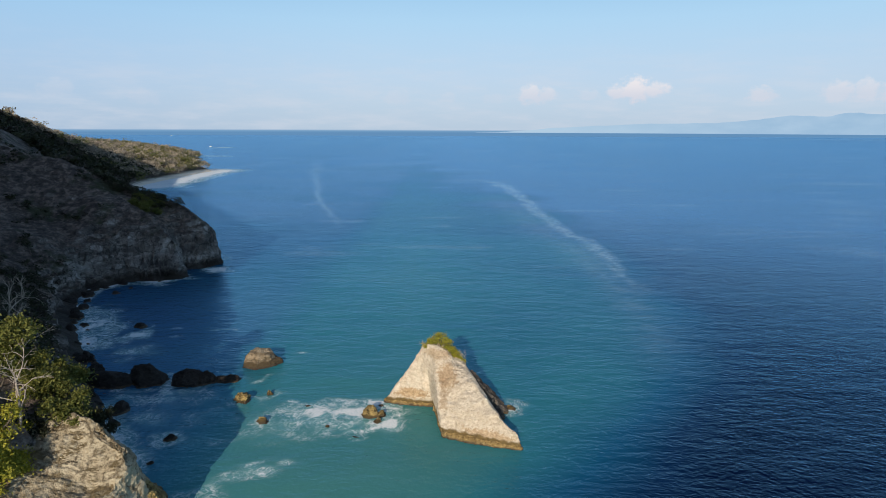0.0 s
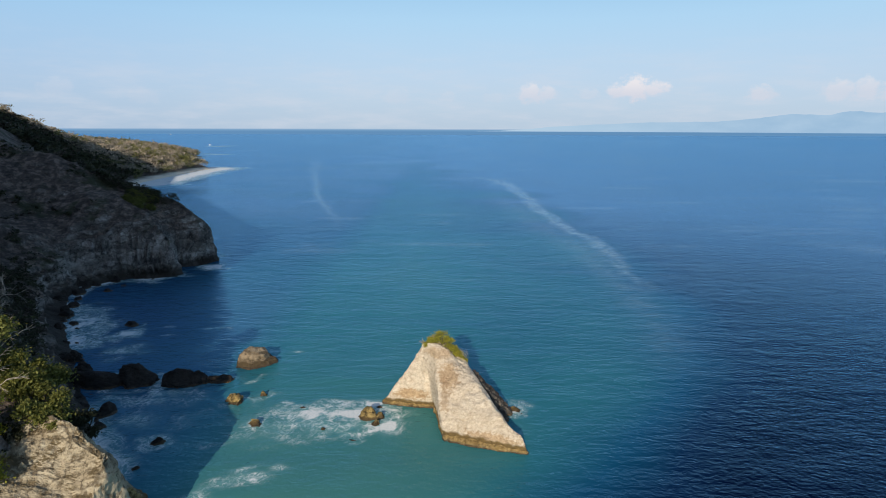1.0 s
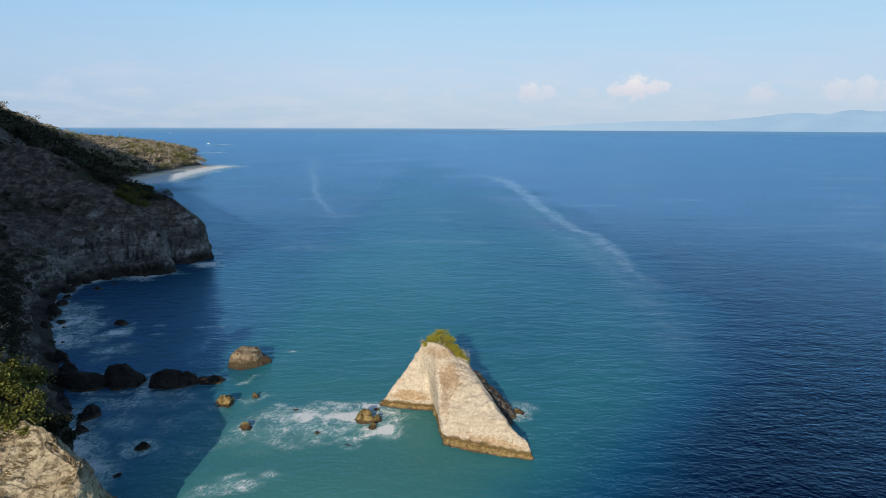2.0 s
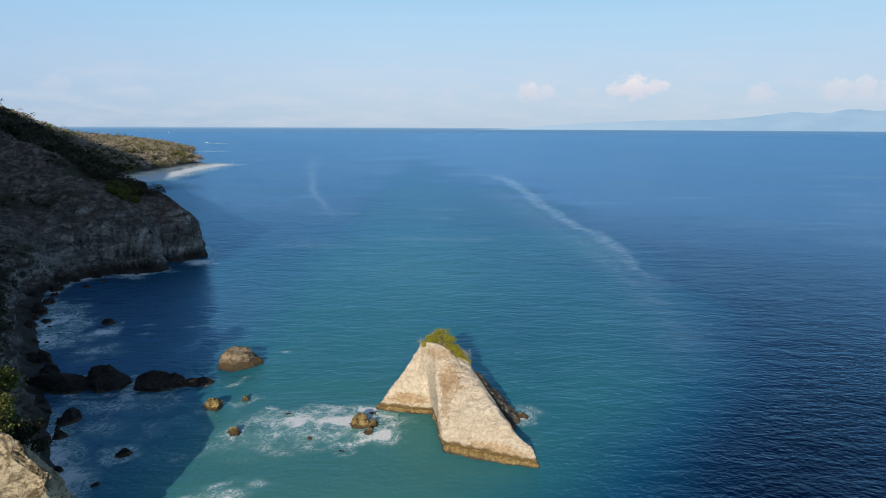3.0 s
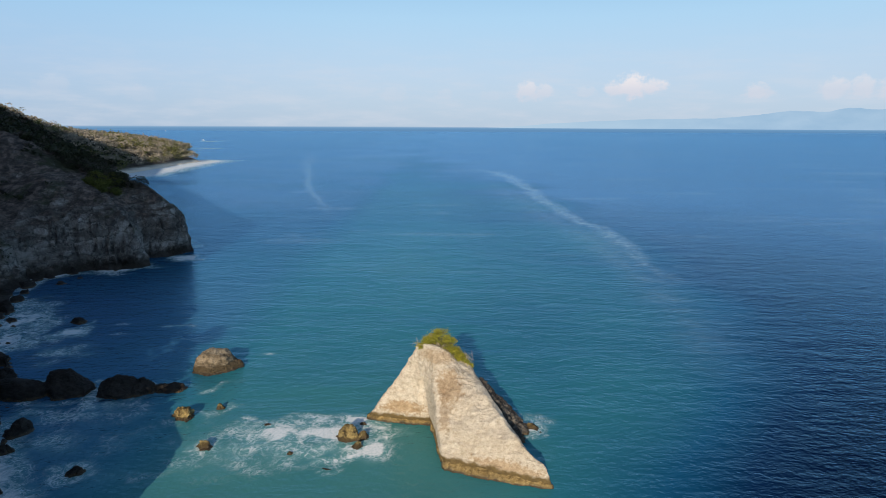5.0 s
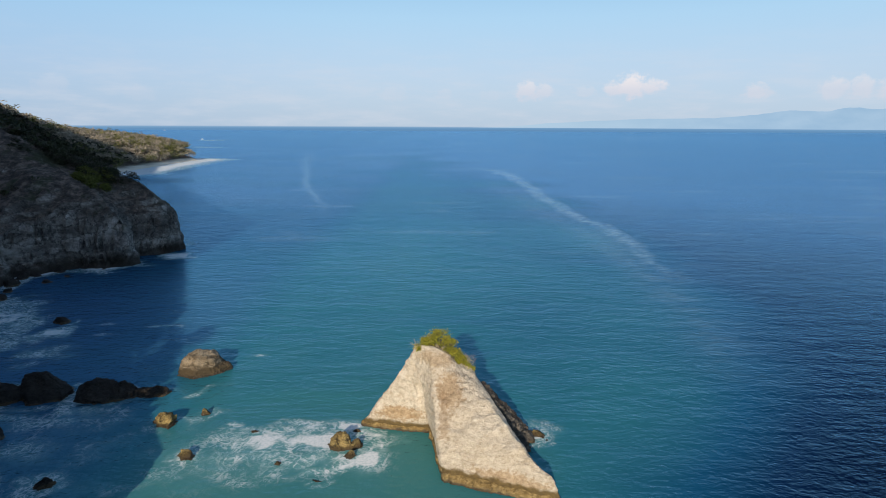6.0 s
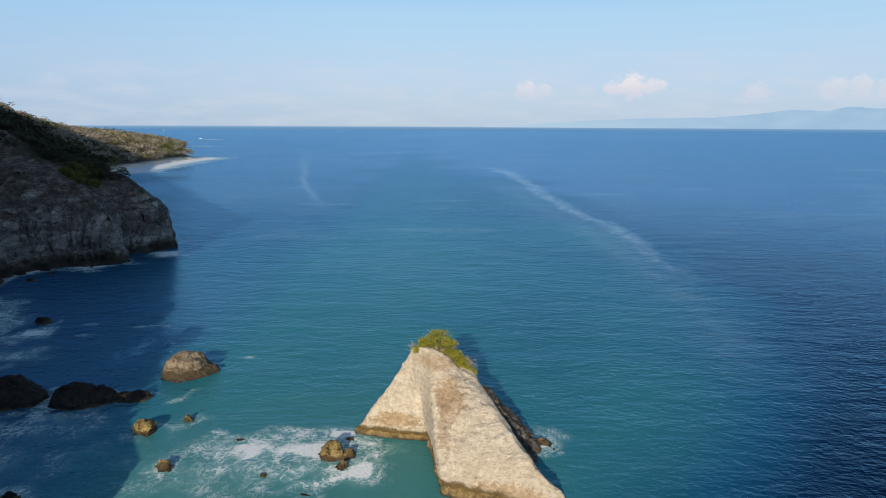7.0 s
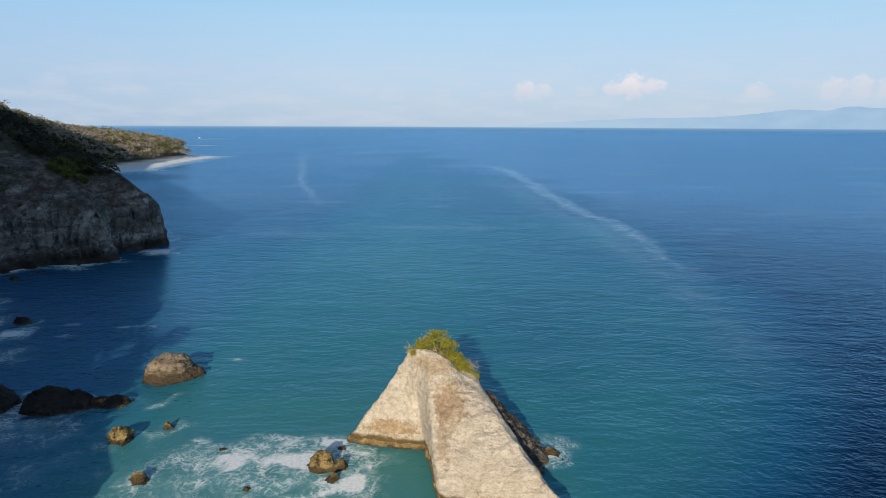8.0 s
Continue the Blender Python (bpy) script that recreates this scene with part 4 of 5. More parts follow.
def build_stack():
    base = [(-13.0, 127.0), (-6.5, 125.4), (-1.5, 124.8), (-0.5, 117.8), (0.3, 111.4), (7.6, 108.4), (15.5, 106.2), (13.3, 110.4), (11.4, 118), (10.2, 126), (4, 132.5), (-8, 131.5)]
    low = [(-9.9, 126.9), (-5.6, 125.8), (-2.4, 124.4), (-1.1, 119.8), (-0.8, 115.2), (5.6, 112.2), (11.5, 109.4), (11.0, 112.0), (9.3, 120.5), (7.8, 126.8), (2.2, 131.4), (-7, 130.2)]
    mid = [(-6.6, 126.9), (-4.7, 126.0), (-3.2, 124.6), (-2.1, 122.4), (-1.2, 120.0), (2.8, 117.8), (7.2, 116.2), (7.3, 117.8), (6.7, 121.0), (5.4, 126.2), (1.2, 129.2), (-5.2, 128.6)]
    top = [(-4.1, 127.0), (-3.5, 126.2), (-2.6, 125.6), (-2.0, 125.2), (-1.4, 124.9), (0.9, 124.2), (2.9, 123.6), (4.2, 124.2), (4.4, 125.2), (3.4, 126.6), (0, 127.8), (-3.4, 127.6)]
    topz = [13.4, 13.8, 14.2, 14.2, 14.1, 13.0, 11.1, 10.7, 10.6, 11.8, 13.7, 13.6]
    lowz = [4.4, 4.4, 4.5, 4.4, 4.3, 4.4, 4.4, 4.2, 4, 4, 4.5, 4.5]
    midz = [9.2, 9.2, 9.2, 8.9, 8.6, 8.4, 8.0, 7.9, 8, 8.2, 9, 9.2]
    grow = [(1.06 * (x - 1) + 1, 1.06 * (y - 120) + 120, -3.0) for x, y in base]
    # a low step juts out at the seaward toe
    step = [(0.45 * a[0] + 0.55 * b[0], 0.45 * a[1] + 0.55 * b[1], 0.55 * z) for a, b, z in zip(base, low, lowz)]
    step[6], step[7] = (14.4, 106.7, 2.7), (12.6, 110.6, 2.3)
    levels = [grow, [(x, y, 0.0) for x, y in base], step, [(*p, z) for p, z in zip(low, lowz)], [(*p, z) for p, z in zip(mid, midz)], [(*p, z) for p, z in zip(top, topz)]]
    ob = ring_rock("rock_pinnacle", levels, STACK_ROCK, 640, 250, 0.17, 0.11, 3, size=2.0, lump=0.28, chips=8, bite=0.02)
    tagged(ob, "tall pale limestone sea stack with a brown tide line", "sea stack")
    # the wave-cut shelf of weed and mussels round its foot
    P = np.array(base + base[:1])
    t = np.linspace(0, len(base), 360, endpoint=False)
    i, f = t.astype(int), (t - t.astype(int))[:, None]
    line = P[i] * (1 - f) + P[i + 1] * f
    line = sum(np.roll(line, k, 0) for k in range(-4, 5)) / 9
    tan = np.roll(line, -1, 0) - np.roll(line, 1, 0)
    out = np.stack([tan[:, 1], -tan[:, 0]], 1) / np.linalg.norm(tan, axis=1, keepdims=True)
    wob = fbm(np.concatenate([line / 1.5, 0 * line[:, :1]], 1), 4, 81, 0.6)[:, None]
    G = [np.concatenate([line + out * o * (1 + 1.2 * wob), np.full((360, 1), z) + (0.7 * wob if z > 0 else 0)], 1) for o, z in ((0.5, -1.5), (0.5, -0.4), (0.42, 0.1), (0.44, 0.4), (0.25, 0.65), (-0.1, 0.85), (-0.9, 1.0))]
    G = np.stack([np.concatenate([r, r[:1]]) for r in G])
    me = grid_mesh("tide_shelf", G[..., 0], G[..., 1], G[..., 2])
    p = coords(me)
    put_coords(me, p + normals(me) * (fbm(p / 0.8, 4, 83, 0.6) * 0.16)[:, None])
    part("tide_shelf", me, SHELF, ob, "golden-brown weed-covered ledge at the water line")
    return ob


build_stack()


def boulder(x, y, rx, ry, h, mat, label, seed, turn=0.0, lean=(0.0, 0.0), square=0.35, detail=1.0, name="sea_rock", base=0.0):
    """A weathered rock standing in the water: rx, ry half widths at the water, h the height."""
    k = 9
    rnd = random.Random(seed)
    c, s = math.cos(radians(turn)), math.sin(radians(turn))
    out = []
    shape = [rnd.uniform(0.82, 1.12) for _ in range(k)]
    for z, f in ((-1.5, 1.12), (0, 1.0), (0.45 * h, 0.90 - 0.1 * (1 - square)), (0.8 * h, 0.45 + 0.5 * square), (1.0 * h, 0.12 + 0.55 * square)):
        ring = []
        for i in range(k):
            a = 2 * math.pi * i / k
            r = shape[i] * (1 + rnd.uniform(-0.07, 0.07)) * f
            u, v = rx * r * math.cos(a), ry * r * math.sin(a)
            q = max(0, z) / h
            ring.append((x + u * c - v * s + lean[0] * q, y + u * s + v * c + lean[1] * q, base + z * (1 + (rnd.uniform(-0.12, 0.12) if z > 0 else 0))))
        out.append(ring)
    big = max(rx, ry)
    ob = ring_rock(name, out, mat, int(130 * detail), int(60 * detail), 0.10 * min(big, 3.5), 0.13 * min(big, 3), seed, size=max(0.7, big * 0.5), chips=8 if square > 0.755 else 26, bite=0.12 if square > 0.755 else 0.28, lump=(0.1 if square > 0.755 else 0.2) * min(big, 4.0))
    return tagged(ob, label, "rock", "rocks in the cove")


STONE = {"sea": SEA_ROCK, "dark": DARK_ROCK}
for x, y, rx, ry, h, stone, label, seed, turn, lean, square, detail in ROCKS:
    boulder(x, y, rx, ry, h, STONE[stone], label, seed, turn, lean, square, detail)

block = [(-50.7, 146.6), (-47.2, 144.9), (-43.9, 146.6), (-41.3, 149.9), (-42.3, 151.6), (-45.2, 153.0), (-48.6, 152.4), (-50.4, 150.0)]
tagged(ring_rock("sea_rock", [
    [(1.05 * (x + 46.5) - 46.5, 1.05 * (y - 149) + 149, -1.5) for x, y in block],
    [(x, y, 0.0) for x, y in block],
    [(-50.4, 147.1, 1.5), (-47.0, 145.8, 1.3), (-44.3, 147.2, 1.2), (-41.9, 149.9, 0.9), (-42.8, 151.0, 1.0), (-45.2, 152.3, 1.4), (-48.4, 151.8, 1.6), (-50.0, 149.8, 1.6)],
    [(-49.9, 147.5, 2.69), (-46.8, 146.4, 2.52), (-44.4, 147.4, 2.18), (-43.5, 149.4, 1.26), (-43.8, 150.6, 1.51), (-45.2, 151.8, 2.35), (-48.2, 151.4, 2.69), (-49.7, 149.5, 2.69)],
    [(-49.5, 147.8, 3.36), (-46.7, 146.9, 3.28), (-44.6, 147.6, 2.86), (-44.0, 149.2, 2.60), (-44.1, 150.2, 2.69), (-45.3, 151.3, 3.19), (-48.1, 151.0, 3.44), (-49.4, 149.3, 3.44)],
    [(-48.9, 148.2, 3.53), (-46.6, 147.5, 3.44), (-45.2, 148.0, 3.11), (-44.6, 149.2, 2.94), (-44.7, 149.9, 3.02), (-45.5, 150.7, 3.28), (-47.9, 150.5, 3.53), (-48.8, 149.2, 3.53)],
], BLOCK_ROCK, 300, 130, 0.22, 0.22, 11, size=1.6, chips=0, lump=0.22), "flat-topped brown sea rock standing in shallow water", "rock", "rocks in the cove")

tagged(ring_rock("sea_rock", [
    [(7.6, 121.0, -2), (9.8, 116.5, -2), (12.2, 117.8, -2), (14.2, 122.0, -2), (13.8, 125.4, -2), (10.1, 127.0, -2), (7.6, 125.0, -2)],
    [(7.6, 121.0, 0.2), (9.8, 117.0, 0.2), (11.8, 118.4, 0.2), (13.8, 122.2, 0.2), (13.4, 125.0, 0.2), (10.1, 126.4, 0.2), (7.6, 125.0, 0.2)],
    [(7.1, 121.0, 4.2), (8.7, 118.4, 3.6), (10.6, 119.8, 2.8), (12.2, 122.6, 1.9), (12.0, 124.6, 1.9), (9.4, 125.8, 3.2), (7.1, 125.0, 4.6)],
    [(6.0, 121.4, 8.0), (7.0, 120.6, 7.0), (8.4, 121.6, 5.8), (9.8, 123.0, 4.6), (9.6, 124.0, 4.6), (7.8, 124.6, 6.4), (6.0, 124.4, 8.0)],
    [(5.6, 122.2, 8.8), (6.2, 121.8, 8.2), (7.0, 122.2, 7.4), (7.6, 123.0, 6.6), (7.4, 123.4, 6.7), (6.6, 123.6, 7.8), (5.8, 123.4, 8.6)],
], WALL_ROCK, 220, 110, 0.45, 0.42, 26, size=1.3, chips=8, bite=0.06, lump=0.5), "wet rock wall behind the stack, darkened for its shade", "rock", "rocks in the cove")

outcrop = tagged(ring_rock("rock_outcrop", [
    [(-72, 104, -2.5), (-61, 102, -2.5), (-52, 98, -2.5), (-44.5, 92.5, -2.5), (-43, 86, -2.5), (-43, 76, -2.5), (-47, 65, -2.5), (-60, 61, -2.5), (-74, 70, -2.5)],
    [(-71, 101, 1), (-60.5, 99, 1), (-52.5, 96, 0.6), (-45.6, 91.0, 0.4), (-44.0, 85, 0.4), (-44, 76, 0.4), (-48, 66, 1), (-60, 63, 2), (-73, 71, 3)],
    [(-70, 97, 7), (-60.5, 95, 9), (-53.0, 91.5, 9.5), (-46.8, 88.6, 5.6), (-43.3, 82.8, 5.8), (-44, 76, 5.5), (-49, 67.5, 5), (-60, 65, 7), (-72, 72, 9)],
    [(-69, 93.5, 14.0), (-60.5, 90.2, 17.0), (-53.8, 87.6, 17.0), (-49.0, 84.7, 16.4), (-45.3, 82.2, 14.2), (-46.2, 77, 10), (-51, 70, 9), (-60, 67, 11), (-70, 74, 13)],
    [(-66, 88, 14), (-61, 86.6, 14.4), (-56.6, 84.2, 13.8), (-52.0, 82.4, 12.4), (-49.2, 80.6, 11.2), (-50.5, 78, 10.4), (-55, 76, 10.6), (-60, 75, 12), (-65, 79, 13.4)],
], OUTCROP_ROCK, 520, 220, 0.5, 0.26, 61, size=4.0, chips=30, bite=0.06, lump=0.8), "sunlit pale rock outcrop with tufts of dry grass", "rock outcrop")


# the tan block below its seaward corner
ledge = ring_rock("ledge", [
    [(-47.5, 83, -2), (-45.0, 80.0, -2), (-42.4, 81.0, -2), (-41.6, 84.0, -2), (-43.0, 87.5, -2), (-46.0, 88.0, -2)],
    [(-47.3, 83, 1), (-45.0, 80.4, 1), (-42.6, 81.4, 1), (-41.9, 84.0, 1), (-43.2, 87.0, 1), (-46.0, 87.5, 1)],
    [(-46.8, 83, 4.6), (-45.0, 81.2, 4.6), (-43.2, 82.0, 4.4), (-42.6, 84.0, 4.0), (-43.6, 86.0, 4.0), (-45.6, 86.2, 4.6)],
    [(-46.2, 83.2, 6.6), (-45.0, 82.0, 6.4), (-43.9, 82.6, 5.8), (-43.5, 84.0, 5.2), (-44.1, 85.2, 5.4), (-45.4, 85.2, 6.4)],
], SEA_ROCK, 160, 70, 0.35, 0.25, 67, size=1.6, chips=10, bite=0.1, lump=0.3)
ledge.parent = outcrop
tagged(ledge, "tawny weathered ledge at the seaward corner")


# ---- plants ----
def leaf_quads(centres, size, rng, up=0.35):
    """Small pointed leaves or sprays, each its own little sheet, at the given places."""
    n = len(centres)
    nor = rng.normal(size=(n, 3)) + (0, 0, up * 2)
    nor /= np.linalg.norm(nor, axis=1, keepdims=True)
    u = np.cross(nor, rng.normal(size=(n, 3)))
    u /= np.linalg.norm(u, axis=1, keepdims=True)
    v = np.cross(nor, u)
    s = (size * rng.uniform(0.6, 1.3, n))[:, None]
    fold = nor * s * rng.uniform(-0.15, 0.25, n)[:, None]
    P = np.stack([centres - u * s, centres - v * s * 0.55 + fold, centres + u * s, centres + v * s * 0.55 + fold], 1)
    return P.reshape(-1, 3), np.arange(4 * n).reshape(-1, 4)


def limb_paths(rng, base, direction, length, radius, depth, spread, droop, out, tips):
    """Grows a limb in short bent pieces, which forks until depth is used up."""
    p, d = np.array(base, float), np.array(direction, float)
    pieces = 4
    for k in range(pieces):
        d = d + rng.normal(size=3) * 0.16 + np.array((0, 0, droop))
        d /= np.linalg.norm(d)
        q = p + d * length / pieces
        r0, r1 = radius * (1 - 0.10 * k), radius * (1 - 0.10 * (k + 1))
        out.append((p, q, r0, r1))
        if depth > 0 and k >= 1 and rng.random() < 0.55:
            side = d + rng.normal(size=3) * spread
            limb_paths(rng, q, side / np.linalg.norm(side), length * 0.62, r1 * 0.6, depth - 1, spread, droop, out, tips)
        p = q
    if depth > 0:
        for _ in range(2):
            side = d + rng.normal(size=3) * spread * 0.8
            limb_paths(rng, p, side / np.linalg.norm(side), length * 0.7, radius * 0.58, depth - 1, spread, droop, out, tips)
    else:
        tips.append(p)


def tube_mesh(name, pieces, sides=6):
    V, Q = [], []
    a = np.arange(sides) * 2 * math.pi / sides
    for k, (p, q, r0, r1) in enumerate(pieces):
        d = (q - p) / (np.linalg.norm(q - p) + 1e-9)
        u = np.cross(d, (0.3, 0.9, 0.2))
        u /= np.linalg.norm(u)
        w = np.cross(d, u)
        ring = np.cos(a)[:, None] * u + np.sin(a)[:, None] * w
        V += [p + ring * r0, q + d * r1 * 0.5 + ring * r1]
        o = 2 * sides * k
        i = np.arange(sides)
        Q.append(np.stack([o + i, o + (i + 1) % sides, o + sides + (i + 1) % sides, o + sides + i], 1))
    return raw_mesh(name, np.concatenate(V), np.concatenate(Q))


def plant(name, place, h, label, seed, leaf=None, leaves=3000, size=0.3, clump=0.9, bark=None, depth=3, spread=0.65, droop=0.05, lean=(0, 0, 1), stems=1, girth=0.035, category="tree", first=0.45, group=""):
    """A tree or shrub: tapered trunk with forking limbs, and leaves in loose clumps round the twig ends."""
    rng = np.random.default_rng(seed)
    root = new(name)
    root.matrix_basis = pose(*place)
    wood, tips = [], []
    for k in range(stems):
        d = np.array(lean, float) + rng.normal(size=3) * (0.08 if stems == 1 else 0.5) * (1, 1, 0.3)
        limb_paths(rng, np.array(place) + rng.normal(size=3) * (0, 0, 0) - (0, 0, 0.5), d / np.linalg.norm(d), h * first, h * girth, depth, spread, droop, wood, tips)
    part("trunk", tube_mesh("trunk", wood), bark or BARK, root)
    if leaf:
        tips = np.array(tips)
        pick = tips[rng.integers(0, len(tips), leaves)]
        pts = pick + rng.normal(size=(leaves, 3)) * clump * (1, 1, 0.75) * rng.uniform(0.3, 1.0, (leaves, 1))
        v, q = leaf_quads(pts, size, rng)
        part("crown", raw_mesh("crown", v, q, True), leaf, root)
    return tagged(root, label, category, group)


def ground_at(x, y):
    return float(height(np.array([float(x)]), np.array([float(y)]))[0][0])


# the sunlit trees above the outcrop
for x, y, top, seed in ((-67.5, 92, 31.5, 1), (-66.2, 92.5, 25.0, 2), (-63.8, 92.0, 22.5, 3), (-70.0, 94, 33, 4), (-65.0, 97, 21.5, 5), (-68.5, 88.5, 26, 6)):
    z = ground_at(x, y)
    plant("tree", (x, y, z), (top - z) * 0.86, "leafy green tree in evening sun on the steep slope", seed, LEAF_TREE, 4200, 0.27, 0.85, depth=3, group="trees on the slope")
for x, y, z, h, seed in ((-63.8, 79.5, 12.4, 7.5, 8), (-62.4, 77, 11.6, 6.0, 9), (-65.3, 83, 13.0, 9.0, 10), (-62.4, 74.5, 11.8, 6.0, 11), (-60.8, 78.5, 11.6, 3.5, 16)):
    plant("bush", (x, y, z), h, "dense yellow-green bush beside the outcrop", seed, LEAF_SHRUB, 3800, 0.22, 0.75, depth=2, stems=5, spread=0.6, category="bush", group="bushes by the outcrop")
# no tree shades these bushes; their dark leaf colour does it instead
for x, y, z, h, seed in ((-61.6, 91.5, 13.0, 3.0, 12), (-64.0, 87.5, 13.2, 4.0, 13), (-60.2, 93.5, 11.8, 3.0, 14), (-64.0, 90.5, 13.4, 4.5, 15)):
    plant("bush", (x, y, z), h, "green bush under the trees by the outcrop, shade painted into its leaves", seed, LEAF_DARK, 2200, 0.24, 0.75, depth=2, stems=5, spread=0.6, category="bush", group="bushes by the outcrop")
plant("bush", (-55.6, 91.0, 9.0), 6.6, "upright bush on the steep bank, shade painted into its dark leaves", 18, LEAF_DARK, 2600, 0.22, 0.55, depth=2, stems=2, spread=0.32, lean=(-0.05, 0, 1.6), droop=0.12, category="bush", group="bushes by the outcrop")
for x, y, z, h, seed in ((-58.0, 91.6, 10.5, 8.6, 19), (-60.2, 92.6, 11.0, 10.2, 20), (-62.8, 93.4, 12.0, 11.2, 28)):
    plant("tree", (x, y, z), h, "leafy green tree leaning out over the shaded bank", seed, LEAF_TREE, 3800, 0.25, 0.7, depth=2, stems=2, spread=0.36, lean=(-0.05, -0.1, 1.6), droop=0.1, group="trees on the slope")
for x, y, h, lean, seed in ((-63.0, 84.0, 16.0, (0.16, 0.0, 1.0), 21), (-75.5, 101, 11, (0.4, 0.0, 0.9), 22), (-83.0, 110, 12, (0.5, 0.0, 0.8), 23), (-90.5, 120, 14, (0.5, 0, 0.8), 24), (-61.5, 97.0, 5.0, (0.3, 0, 1), 25)):
    plant("bare_tree", (x, y, ground_at(x, y)), h, "leafless tree with pale bleached branches", seed, None, bark=PALE_BARK, depth=4, spread=0.6, lean=lean, droop=0.0, girth=0.017, first=0.36, group="bare trees on the slope")
for x, y, z, h, seed in ((-57.5, 89.6, 12.9, 1.2, 31), (-60, 90.4, 13.2, 1.8, 32), (-47.6, 84.2, 10.4, 0.6, 33), (-46.6, 82.2, 9.2, 0.6, 34), (-62.5, 88, 12, 1.6, 35), (-64, 84, 12.6, 1.5, 36)):
    plant("shrub", (x, y, z), h, "small dry shrub on the edge of the outcrop", seed, LEAF_SHRUB, 160, 0.13, 0.3, depth=2, stems=3, category="shrub", group="shrubs on the outcrop")

# the growth on the crown of the stack
for x, y, z, h, n, seed in ((-3.5, 126.6, 13.4, 1.0, 800, 41), (-2.4, 126.6, 13.8, 1.6, 1200, 42), (-1.4, 126.5, 13.9, 2.1, 1400, 53), (-0.4, 126.4, 13.8, 3.0, 1700, 43), (0.8, 126.0, 13.2, 2.4, 1600, 44), (1.9, 125.6, 12.5, 1.9, 1400, 45), (2.9, 125.2, 11.7, 1.5, 1100, 46),
                            (3.7, 124.9, 11.0, 1.2, 800, 47), (4.3, 124.5, 10.5, 1.0, 500, 48), (2.4, 124.5, 11.8, 1.0, 450, 49), (-3.9, 126.9, 13.2, 0.9, 400, 50)):
    plant("shrub", (x, y, z), h, "yellow-green shrub on the crown of the stack", seed, LEAF_SHRUB, n, 0.12, 0.34, depth=2, stems=5, spread=0.6, category="shrub", group="shrubs on the stack")
for x, y, z, seed in ((4.4, 125.2, 11.0, 51), (3.9, 125.6, 11.6, 54), (-3.8, 127.2, 13.3, 52), (-2.0, 126.8, 14.2, 55)):
    plant("dead_shrub", (x, y, z), 1.9, "grey leafless twigs at the edge of the stack", seed, None, bark=PALE_BARK, depth=3, stems=4, girth=0.012, category="shrub")


def woods(name, spots, size, per, leaf, seed, label, category, tall=0.9, trunks=False):
    """Many small crowns of loose sprays as one mass: spots (x, y, z, radius)."""
    rng = np.random.default_rng(seed)
    spots = np.array(spots)
    n = len(spots)
    # each crown is a few lobes, each lobe a shell of sprays
    lobes = 5
    off = rng.normal(size=(n, lobes, 3)) * (0.45, 0.45, 0.28)
    off[..., 2] += 0.75 * tall
    which = rng.integers(0, lobes, (n, per))
    d = rng.normal(size=(n, per, 3))
    d /= np.linalg.norm(d, axis=2, keepdims=True)
    d[..., 2] = np.abs(d[..., 2]) * 0.9 - 0.25
    pts = np.take_along_axis(off, which[..., None].repeat(3, 2), 1) + d * rng.uniform(0.3, 0.55, (n, per, 1))
    pts = spots[:, None, :3] + pts * spots[:, None, 3:4]
    v, q = leaf_quads(pts.reshape(-1, 3), 1.0, rng, 0.6)
    scale = np.repeat(spots[:, 3] * size, per * 4)[:, None]
    mid = np.repeat(pts.reshape(-1, 3), 4, axis=0)
    me = raw_mesh(name, mid + (v - mid) * scale, q, True)
    attribute(me, "plant", np.repeat(rng.random(n), per * 4))
    ob = part(name, me, leaf)
    return tagged(ob, label, category, kind="stuff")


def scatter(rng, x0, x1, y0, y1, count, test, rmin, rmax):
    x, y = rng.uniform(x0, x1, count), rng.uniform(y0, y1, count)
    z, d = height(x, y)
    ok = test(x, y, z, d)
    r = rng.uniform(rmin, rmax, count)
    return np.stack([x, y, z, r], 1)[ok]


rng = np.random.default_rng(7)
slope = scatter(rng, -480, -118, 268, 720, 6500, lambda x, y, z, d: (d > np.where(y < 320, 26, 9)) & (x < -0.2 * y) & (z > 5) & (d < 260) & ~((y < 320) & (x > -160)) & (y > 262 + 0.97 * np.maximum(0, -145 - x)), 2.2, 4.6)
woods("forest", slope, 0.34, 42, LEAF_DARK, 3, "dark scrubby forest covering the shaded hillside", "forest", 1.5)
head = scatter(rng, -760, -300, 600, 1330, 7500, lambda x, y, z, d: (d > np.where(y < 900, 4, 6)) & (y > 640 - 0.1 * (x + 300)), 4.0, 7.5)
woods("woodland", head, 0.17, 64, LEAF_DRY, 5, "dry brown and green woodland on the low sunlit headland", "woodland", 1.35)
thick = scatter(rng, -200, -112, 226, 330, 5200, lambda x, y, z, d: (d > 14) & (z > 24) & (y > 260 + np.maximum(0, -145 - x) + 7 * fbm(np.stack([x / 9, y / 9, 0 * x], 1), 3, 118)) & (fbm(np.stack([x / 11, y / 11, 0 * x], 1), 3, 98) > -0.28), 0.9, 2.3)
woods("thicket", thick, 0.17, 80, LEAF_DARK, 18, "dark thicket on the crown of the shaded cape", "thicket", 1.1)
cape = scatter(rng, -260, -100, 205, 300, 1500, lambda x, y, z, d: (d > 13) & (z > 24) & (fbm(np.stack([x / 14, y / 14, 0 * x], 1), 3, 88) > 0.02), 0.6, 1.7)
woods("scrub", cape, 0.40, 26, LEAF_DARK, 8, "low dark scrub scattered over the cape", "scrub")
